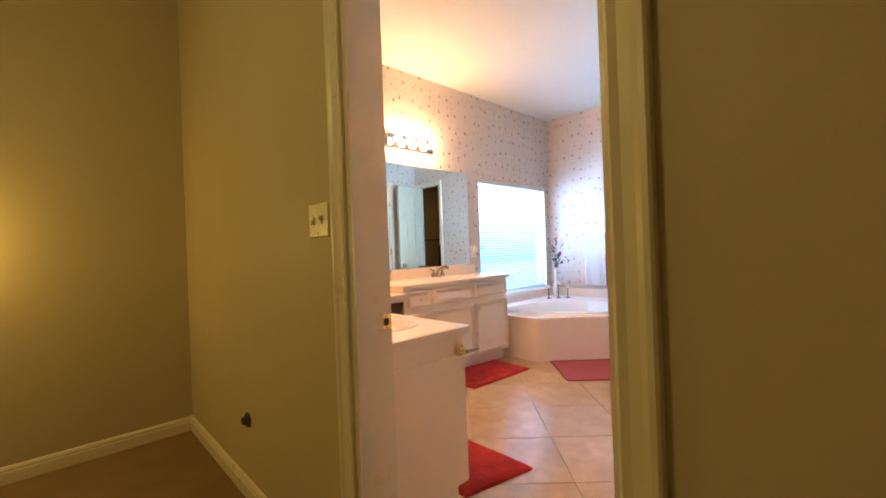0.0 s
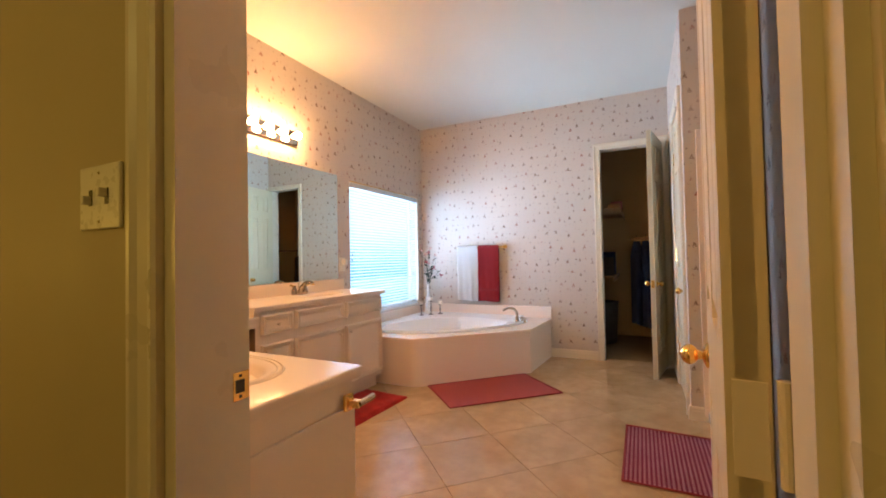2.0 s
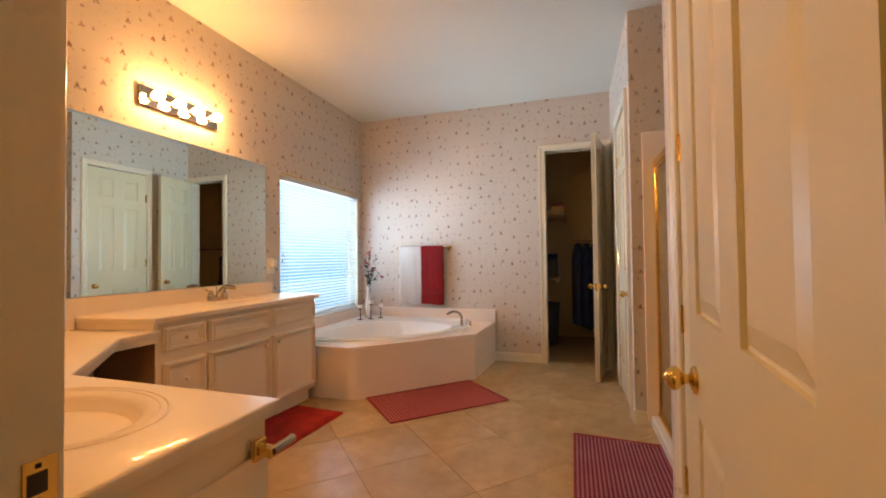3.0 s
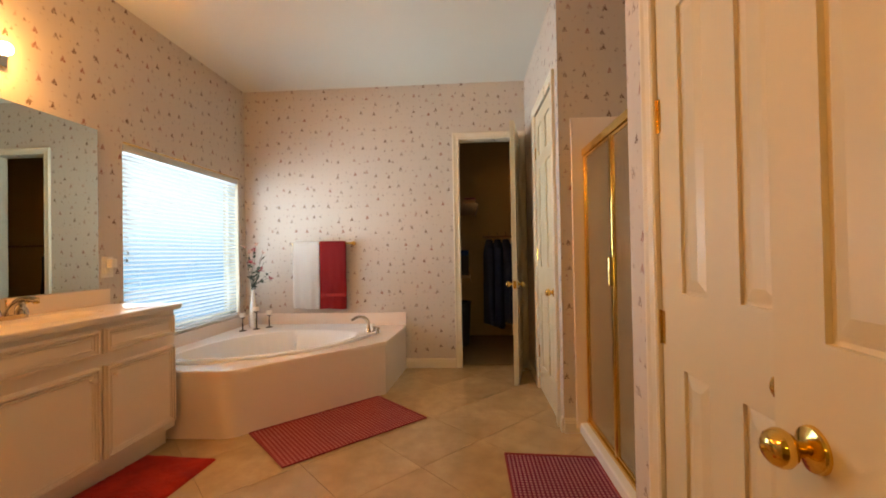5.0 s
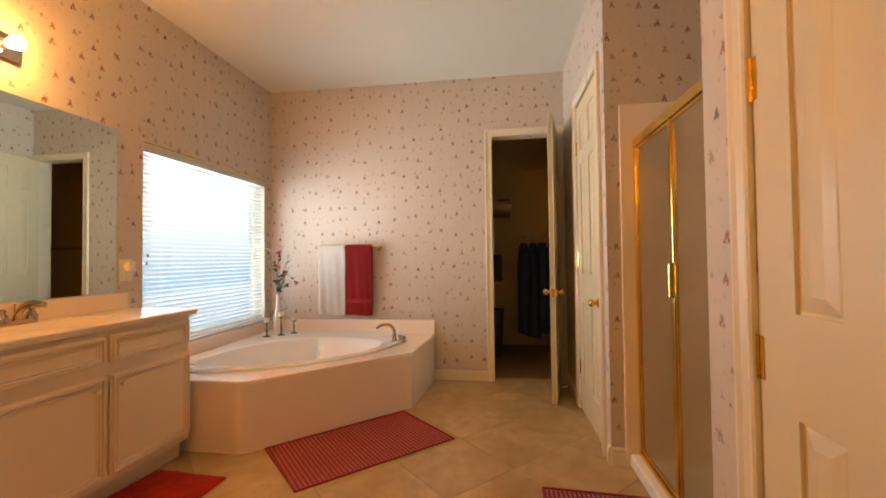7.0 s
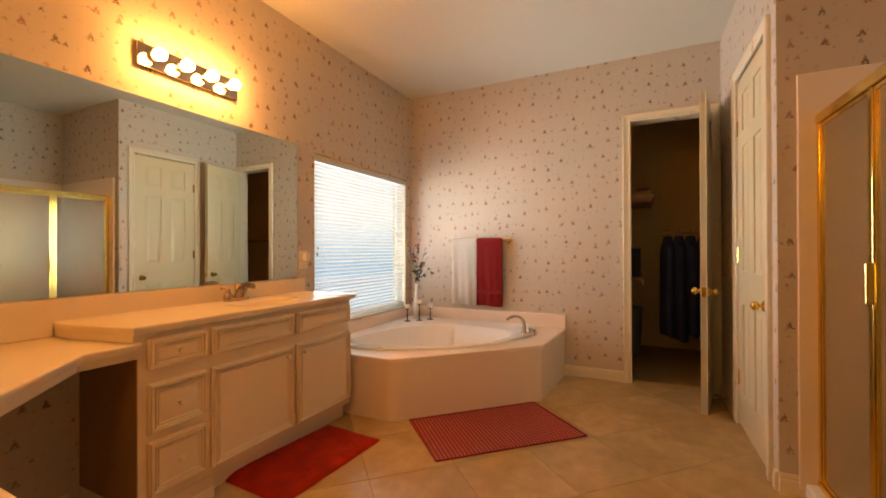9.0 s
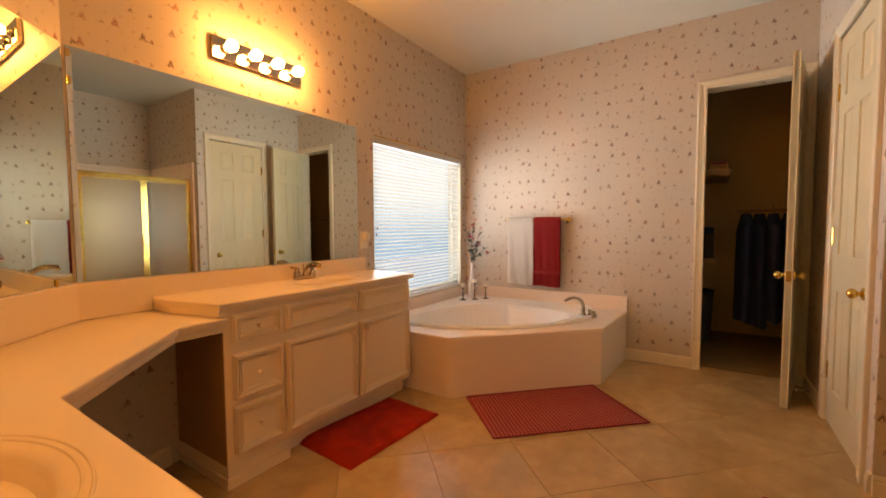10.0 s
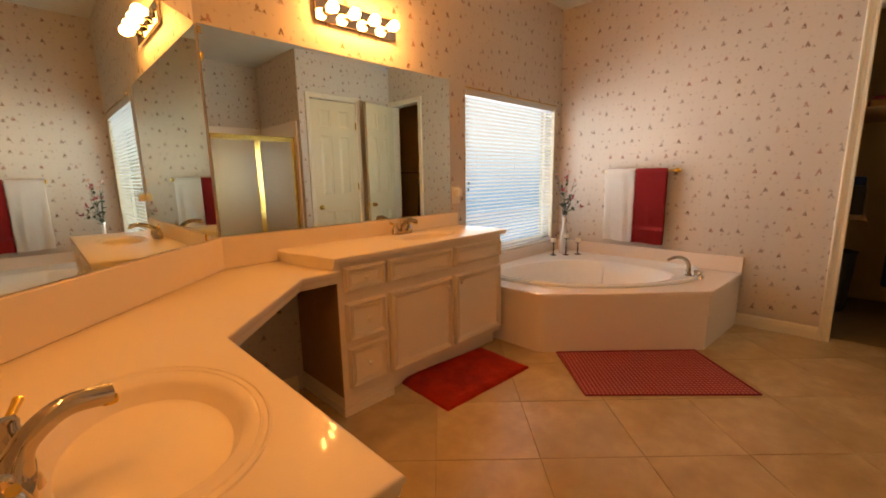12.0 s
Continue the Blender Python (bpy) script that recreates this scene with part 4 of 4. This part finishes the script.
for i in range(16):
    ang, lean, tall = rng.uniform(0, 6.28), rng.uniform(0.03, 0.12), rng.uniform(0.16, 0.41)
    if i < 3:
        ang, lean, tall = -0.6 - 0.5 * i, 0.15 - 0.02 * i, 0.13 - 0.04 * i
    tip = Vector((math.cos(ang) * lean, math.sin(ang) * lean - 0.015, 0.35 + tall))
    pts = smooth_curve([(0, 0, 0.30), (tip.x * 0.2, tip.y * 0.2, 0.38), tuple(tip)], 4)
    stem = part("stem", tube(pts, 0.0015, 5), LEAF, vase)
    if i % 3 and i >= 3 or i == 1:
        bm = bmesh.new()
        for k in range(9):
            petal(bm, Vector(tip) * 0.97 + Vector([rng.uniform(-0.008, 0.008) for _ in range(3)]), rng.uniform(0.020, 0.034), Euler((rng.uniform(-1, 1), rng.uniform(-1.4, 0.4), rng.uniform(0, 6.28))).to_matrix())
        part("bloom", bm, BLOOM if i % 2 else BLOOM_PALE, stem, "artificial bloom")
    for k in range(3):
        bm = bmesh.new()
        petal(bm, pts[3 + 2 * k], rng.uniform(0.028, 0.045), Euler((rng.uniform(-1, 1), rng.uniform(-1.2, 0.2), rng.uniform(0, 6.28))).to_matrix())
        part("leaf", bm, LEAF, stem)

# ---- towels on their bar ----
TBZ, TBX = 1.122, XT - 0.062
bar = thing("towel_bar", pose(TBX, 1.49, TBZ), "brass towel bar with round posts on the wallpaper", "towel bar")
part("rail", tube([(0, -0.0, 0), (0, 0.53, 0)], 0.008, 12), BRASS, bar)
for y in (0.0, 0.53):
    part("post", lathe([(0.020, 0.061), (0.020, 0.055), (0.010, 0.048), (0.009, 0.01), (0.014, 0.0), (0.010, -0.010), (0, -0.012)], 16), BRASS, bar, m=pose(0, y, 0, 0, 90), smooth=True)


def towel(name, y0, y1, drop, material, label, seed, band=0.0):
    """A folded towel over the bar: two hanging leaves joined over a rounded top, with soft folds."""
    t = thing(name, pose(TBX, 0, 0), label, "towel", "towels on the bar")
    rng = random.Random(seed)
    ph = [rng.uniform(0, 6) for _ in range(4)]

    def sheet(gap, dy, low):
        bm = bmesh.new()
        ny = 28
        prof = [(0.012 + gap, TBZ - d) for d in (low, low * 0.85, low * 0.66, low * 0.5, low * 0.33, low * 0.17, 0.05, 0.02)]
        prof += [(0.011 + gap, TBZ + 0.004), (0.007 + gap * 0.6, TBZ + 0.012 + gap), (0.0, TBZ + 0.0155 + gap), (-0.007 - gap * 0.6, TBZ + 0.012 + gap), (-0.011 - gap, TBZ + 0.004)]
        prof += [(-0.012 - gap, TBZ - d) for d in (0.02, 0.05, low * 0.17, low * 0.33, low * 0.5, low * 0.66, low * 0.85, low)]
        rows = []
        for j in range(ny + 1):
            v = j / ny
            y = y0 + dy + (y1 - y0 - 2 * dy) * v
            row = []
            for x, z in prof:
                d = max(0, TBZ - z) / low
                wave = 0.006 * d * (math.sin(9 * v + ph[0]) + 0.6 * math.sin(21 * v + ph[1] + 2 * d))
                edge = 0.004 * d * math.sin(14 * d + ph[2])
                xx = x + (wave if x < 0 else wave * 0.4)
                row.append(bm.verts.new((min(xx, 0.030), y + edge, z + 0.004 * d * math.sin(5 * v + ph[3]))))
            rows.append(row)
        for a, b in zip(rows, rows[1:]):
            for k in range(len(prof) - 1):
                bm.faces.new((a[k], a[k + 1], b[k + 1], b[k]))
        bmesh.ops.solidify(bm, geom=bm.faces[:], thickness=0.004)
        return bm

    part("inner_fold", sheet(0.0, 0.004, drop * 0.97), material, t, smooth=True)
    part("outer_fold", sheet(0.0065, 0.0, drop), material, t, smooth=True)
    if band:
        bmb = box(-0.0262, -0.0242, y0 + 0.006, y1 - 0.006, TBZ - band - 0.03, TBZ - band, 0.0008)
        part("woven_band", bmb, TOWEL_BAND, t, "flat woven band")


towel("bath_towel", 1.785, 2.020, 0.575, TOWEL_WHITE, "white terry bath towel folded over the brass bar", 3)
towel("bath_towel", 1.548, 1.776, 0.580, TOWEL_RED, "dark red terry bath towel folded over the brass bar", 8, 0.44)


# ---- rugs ----
def rug(name, corners, z, thick, material, label, fuzz=0.0, edge_label="", wave=0.0):
    """A rug as a fine sheet between four corners, its edge a little uneven."""
    a, b, c, d = [Vector((*p, 0)) for p in corners]
    mid = (a + b + c + d) / 4
    ang = math.degrees(math.atan2((b - a).y, (b - a).x))
    m = pose(mid.x, mid.y, z, 0, 0, ang)
    inv = m.inverted()
    la, lb, lc, ld = [inv @ Vector((p.x, p.y, z)) for p in (a, b, c, d)]
    nx, ny = (90, 60) if fuzz else (60, 40)
    bm = bmesh.new()
    grid = []
    for i in range(nx + 1):
        col = []
        for j in range(ny + 1):
            u, v = i / nx, j / ny
            p = la * (1 - u) * (1 - v) + lb * u * (1 - v) + lc * u * v + ld * (1 - u) * v
            e = min(u, 1 - u, v, 1 - v)
            h = thick * min(1, (e * 14) ** 0.5) if fuzz else thick * (0.75 if e > 0.012 else 0.9)
            h += fuzz * 0.35 * noise.noise(Vector((p.x * 45, p.y * 45, 0))) * min(1, e * 20) + fuzz * 0.5 * noise.noise(Vector((p.x * 14, p.y * 14, 3)))
            q = 0.004 * noise.noise(Vector((p.x * 7, p.y * 7, 8)))
            col.append(bm.verts.new((p.x + q, p.y + q, max(0.003, h) if e > 0 else 0.0005)))
        grid.append(col)
    for i in range(nx):
        for j in range(ny):
            bm.faces.new((grid[i][j], grid[i + 1][j], grid[i + 1][j + 1], grid[i][j + 1]))
    ob = part(name, bm, material, m=m, smooth=True)
    tagged(ob, label, "rug", "bath rugs")
    if edge_label:
        hem = bmesh.new()
        for p, q in ((la, lb), (lb, lc), (lc, ld), (ld, la)):
            tube([p + Vector((0, 0, thick * 0.6)), (p + q) / 2 + Vector((0.001, 0.002, thick * 0.6)), q + Vector((0, 0, thick * 0.6))], thick * 0.6, 8, hem)
        part("bound_edge", hem, HEM, ob, edge_label)
    return ob


HEM = varied("rug_hem", (0.33, 0.045, 0.055), 0.95, scale=30, amount=0.15, grain=400, bump=0.6)
rug("bath_rug", [(1.899, 1.370), (2.497, 0.738), (2.867, 1.120), (2.258, 1.733)], 0.001, 0.008, WOVEN, "rose and wine woven cotton rug in front of the tub", 0, "wine bound edge")
rug("bath_rug", [(1.324, 1.778), (1.970, 1.743), (1.995, 2.125), (1.345, 2.190)], 0.001, 0.024, PLUSH_RED, "bright red plush rug in front of the vanity", 0.006)
rug("bath_rug", [(1.410, 0.295), (1.410, -0.140), (2.030, -0.145), (2.060, 0.295)], 0.001, 0.008, WOVEN_TWO, "wine and pink checked woven rug before the shower", 0, "wine bound edge")
rug("bath_rug", [(0.362, 0.965), (0.728, 0.888), (0.726, 1.424), (0.370, 1.450)], 0.001, 0.024, PLUSH_RED, "bright red plush rug in front of the low vanity", 0.006)

# ---- shower ----
sx0, sx1 = SHOWER
FY = YS - 0.135
sh = thing("shower_enclosure", pose(0, 0, 0), "framed brass shower enclosure with obscure glass", "shower")
part("curb", box(sx0 + 0.003, sx1 - 0.003, FY - 0.04, FY + 0.05, 0.0, 0.062, 0.008), ACRYLIC, sh, "white shower curb")
part("pan", box(sx0 + 0.003, sx1 - 0.003, YS - 1.09, FY - 0.04, 0.0, 0.03), ACRYLIC, sh, "white shower floor pan")
part("header", box(sx0 + 0.022, sx1 - 0.022, FY - 0.02, FY + 0.015, 1.545, 1.585, 0.004), BRASS, sh)
part("sill_track", box(sx0 + 0.022, sx1 - 0.022, FY - 0.02, FY + 0.015, 0.063, 0.085, 0.003), BRASS, sh)
for x in (sx0 + 0.022, 1.860, sx1 - 0.044):
    part("upright", box(x, x + 0.022, FY - 0.014, FY + 0.010, 0.085, 1.545, 0.003), BRASS, sh)
for xa, xb in ((sx0 + 0.044, 1.860), (1.882, sx1 - 0.044)):
    gp = part("glass_panel", box(xa, xb, FY - 0.004, FY + 0.001, 0.085, 1.545), SHOWER_GLASS, sh, "obscure glass panel")
    gp.visible_shadow = False
    part("panel_frame", moulding([(xa + 0.004, 0.09), (xa + 0.004, 1.54), (xb - 0.004, 1.54), (xb - 0.004, 0.09)], [(-0.010, -0.006), (-0.010, 0.006), (0.003, 0.006), (0.003, -0.006)], True), BRASS, sh, m=pose(0, FY, 0))
part("pull_handle", box(1.838, 1.853, FY + 0.012, FY + 0.035, 0.86, 0.99, 0.004), BRASS, sh)
for xa, xb, ya, yb in ((sx1 - 0.020, sx1 - 0.0005, YS - 1.08, YS - 0.065), (sx0 + 0.0005, sx0 + 0.020, YS - 1.08, YS - 0.065), (sx0 + 0.021, sx1 - 0.021, YS - 1.0995, YS - 1.08)):
    part("surround_panel", box(xa, xb, ya, yb, 0.03, 1.765, 0.004), TUB_MARBLE, sh, "cream marble shower wall")

# ---- plates and small hardware ----
def plate(m, w, h, label, category, toggles=0, outlets=0):
    p = thing(category.replace(" ", "_"), m, label, category)
    part("cover", box(-w / 2, w / 2, -0.006, 0, -h / 2, h / 2, 0.0025), PLASTIC, p)
    for i in range(toggles):
        x = (i - (toggles - 1) / 2) * 0.046
        part("toggle_slot", box(x - 0.005, x + 0.005, -0.0066, -0.006, -0.012, 0.012), DARK, p, "dark toggle slot")
        part("toggle", box(x - 0.004, x + 0.004, -0.018, -0.0067, -0.002 if i % 2 else -0.011, 0.011 if i % 2 else 0.002, 0.0015), PLASTIC, p)
    for i in range(outlets):
        z = 0.02 if i == 0 else -0.02
        part("socket_face", box(-0.016, 0.016, -0.008, -0.006, z - 0.013, z + 0.013, 0.003), PLASTIC, p)
    for z in (-h / 2 + 0.012, h / 2 - 0.012):
        part("screw", lathe([(0.003, 0), (0.002, 0.001), (0, 0.001)], 8), CHROME, p, m=pose(0, -0.006, z, 90))
    return p


plate(facing(HALL_X, 0.930, 1.114, -90), 0.115, 0.098, "ivory double toggle switch plate on the hall wall", "light switch", toggles=2)
out = plate(facing(2.165, YM, 0.975, 0), 0.075, 0.118, "ivory outlet with a plugged-in night light beside the mirror", "wall outlet", outlets=2)
nl = part("night_light", box(-0.018, 0.018, -0.045, -0.009, -0.005, 0.045, 0.006), PLASTIC, m=facing(2.170, YM, 0.975, 0))
tagged(nl, "ivory plug-in night light in the outlet", "night light")
bumper = part("door_bumper", lathe([(0.030, 0), (0.030, 0.006), (0.020, 0.012), (0.014, 0.026), (0.0, 0.028)], 20), RUBBER, m=facing(HALL_X, 1.62, 0.335, -90) @ pose(0, 0, 0, 90), smooth=True)
tagged(bumper, "dark rubber door bumper on the hall wall", "door stop")
ds = thing("door_stop", facing(3.36, YS - 0.014 + 0.028, 0.045, 180), "spring door stop with a white tip on the baseboard", "door stop")
part("spring", tube([(0, 0, 0), (0, -0.06, 0)], 0.005, 8), CHROME, ds)
part("tip", lathe([(0.0075, 0), (0.0075, 0.012), (0, 0.013)], 10), PLASTIC, ds, "white rubber tip", pose(0, -0.06, 0, 90), True)
vent = thing("ceiling_vent", pose(1.5, 0.75, CEIL - 0.012), "white ceiling air vent with thin slats", "vent")
part("frame", moulding([(-0.14, -0.08), (-0.14, 0.08), (0.14, 0.08), (0.14, -0.08)], [(0, 0), (0, 0.010), (0.02, 0.010), (0.02, 0)], True), TRIM, vent, m=pose(0, 0, 0.011, 90))
for i in range(9):
    part("slat", box(-0.14, 0.14, -0.068 + i * 0.017, -0.060 + i * 0.017, 0.003, 0.006), TRIM, vent)

# ---- closet ----
def garment(x, y, top, length, width, material, label, seed, depth=0.06, turn=0):
    """A coat or dress on a hanger: sloping shoulders, soft folds, closed round."""
    g = thing("hanging_garment", pose(x, y, top, 0, 0, turn), label, "garment", "clothes in the closet")
    rng = random.Random(seed)
    p1, p2 = rng.uniform(0, 6), rng.uniform(0, 6)
    bm = bmesh.new()
    rings = []
    for lv in range(15):
        s = lv / 14
        w = width * (0.20 + 0.80 * min(1, s * 7)) * (1 + 0.15 * s) / 2
        z = -0.10 * min(1, s * 7) - length * max(0, s - 1 / 7)
        ring = []
        for k in range(32):
            a = 2 * math.pi * k / 32
            f = 1 + 0.10 * s * math.sin(5 * a + p1) + 0.05 * s * math.sin(9 * a + p2 + 2 * s)
            ring.append(bm.verts.new((w * math.cos(a) * (1 + 0.03 * math.sin(9 * s + p1)), depth * (0.5 + 0.5 * min(1, s * 5)) * math.sin(a) * f, z + 0.01 * s * math.sin(3 * a))))
        rings.append(ring)
    for a, b in zip(rings, rings[1:]):
        for k in range(32):
            bm.faces.new((a[k], a[(k + 1) % 32], b[(k + 1) % 32], b[k]))
    bm.faces.new(rings[0][::-1])
    bm.faces.new(rings[-1])
    part("cloth", bm, material, g, smooth=True)
    part("hanger_hook", tube(smooth_curve([(0, 0, -0.01), (0, 0, 0.035), (0.016, 0, 0.055), (0, 0, 0.072), (-0.012, 0, 0.06)], 4), 0.0018, 6), DARK, g)
    return g


# The closet's dimness is put into the rod's dark brown colour.
rod = part("closet_rod", tube([(4.40, -1.0, 1.185), (4.40, 0.30, 1.185)], 0.013, 12), PANEL)
tagged(rod, "closet rod holding dark clothes, coloured dark for the closet's dimness", "closet rod")
for i, (yy, top, ln, mat_, lab) in enumerate(((0.17, 1.44, 1.02, CLOTH_NAVY, "long navy coat on a hanger"), (0.08, 1.44, 1.06, CLOTH_NAVY, "long navy jacket on a hanger"),
                                              (-0.01, 1.44, 1.0, CLOTH_NAVY, "long navy dress on a hanger"), (-0.11, 1.44, 1.0, CLOTH_NAVY, "long navy robe on a hanger"), (-0.21, 1.44, 0.9, CLOTH_BROWN, "dark brown coat on a hanger"))):
    garment(4.40, yy + 0.06, 1.16, ln * 0.90, 0.44, mat_, lab, i, 0.066)


def wire_shelf(x0, x1, y0, y1, z):
    # White wires are coloured brown to stand in for the closet's shade.
    s = thing("wire_shelf", pose(0, 0, z), "white wire closet shelf on the wall, coloured dark for the closet's dimness", "shelf", "closet shelves")
    for y in (y0, y1, (y0 + y1) / 2):
        part("rail", tube([(x0, y, 0), (x1, y, 0)], 0.004, 6), PANEL, s)
    part("lip", tube([(x0, y0, -0.03), (x1, y0, -0.03)], 0.004, 6), PANEL, s)
    n = int((x1 - x0) / 0.03)
    for i in range(n):
        x = x0 + (i + 0.5) * (x1 - x0) / n
        part("wire", tube([(x, y0, -0.03), (x, y0, 0.004), (x, y1, 0.004)], 0.0018, 5), PANEL, s)


wire_shelf(3.76, 4.98, 0.36, 0.80, 1.475)
wire_shelf(3.76, 4.98, 0.44, 0.80, 0.78)
boxes = [(4.30, 0.40, 1.484, 0.16, 0.11, 0.09, CARD, "brown cardboard box"), (4.50, 0.39, 1.484, 0.10, 0.10, 0.14, BLOOM, "dull red box"), (4.70, 0.39, 1.484, 0.14, 0.12, 0.10, CARD, "brown cardboard box"),
         (4.30, 0.48, 0.789, 0.28, 0.24, 0.20, CLOTH_BROWN, "dark folded blanket"), (4.66, 0.48, 0.789, 0.30, 0.24, 0.26, CLOTH_NAVY, "navy storage bag")]
for x, y, z, a, b, c, mt, lab in boxes:
    bx = part("storage_box", box(-a / 2, a / 2, -0.02, b, 0, c, 0.008), mt, m=pose(x, y, z, 0, 0, 3))
    tagged(bx, lab + " on the wire shelf", "storage box", "things on the closet shelf")
hamper = thing("laundry_hamper", pose(4.50, 0.62, 0.005), "dark round laundry hamper on the closet floor", "hamper")
part("basket", lathe([(0, 0), (0.15, 0), (0.16, 0.02), (0.18, 0.45), (0.19, 0.47), (0.17, 0.47), (0.16, 0.1), (0, 0.09)], 28), CLOTH_GREY, hamper, smooth=True)

# ---- floor tiles ----
P, S2 = 0.585, math.sqrt(2)
side = P / S2 - 0.0020
tile_mesh = None
for i in range(-8, 14):
    for j in range(-10, 10):
        u, v = 2.63 + (i + 0.5) * P, -0.055 + (j + 0.5) * P
        x, y = (u - v) / 2, (u + v) / 2
        if not (HALL_X - 0.1 < x < XT + 0.25 and YS - 0.35 < y < YM + 0.2):
            continue
        inside = HALL_X + 0.06 + 0.3 < x < XT - 0.2 and YS + 0.3 < y < YM - 0.3
        if inside and tile_mesh:
            t = new("tile", tile_mesh)
            t.matrix_basis = pose(x, y, 0, 0, 0, 45)
        elif inside:
            t = part("tile", box(-side / 2, side / 2, -side / 2, side / 2, -0.004, 0.0, 0.0011, segments=1), TILE, m=pose(x, y, 0, 0, 0, 45))
            tile_mesh = t.data
        else:
            bm = box(-side / 2, side / 2, -side / 2, side / 2, -0.004, 0.0, 0.0011, segments=1)
            bm.transform(pose(x, y, 0, 0, 0, 45))
            for co, no in (((HALL_X + 0.061, 0, 0), (-1, 0, 0)), ((XT + 0.10, 0, 0), (1, 0, 0)), ((0, YS - 0.09, 0), (0, -1, 0)), ((0, YM, 0), (0, 1, 0))):
                bmesh.ops.bisect_plane(bm, geom=bm.verts[:] + bm.edges[:] + bm.faces[:], plane_co=co, plane_no=no, clear_outer=True)
            if len(bm.faces) < 3:
                bm.free()
                continue
            t = part("tile", bm, TILE)
        t.parent = FLOOR
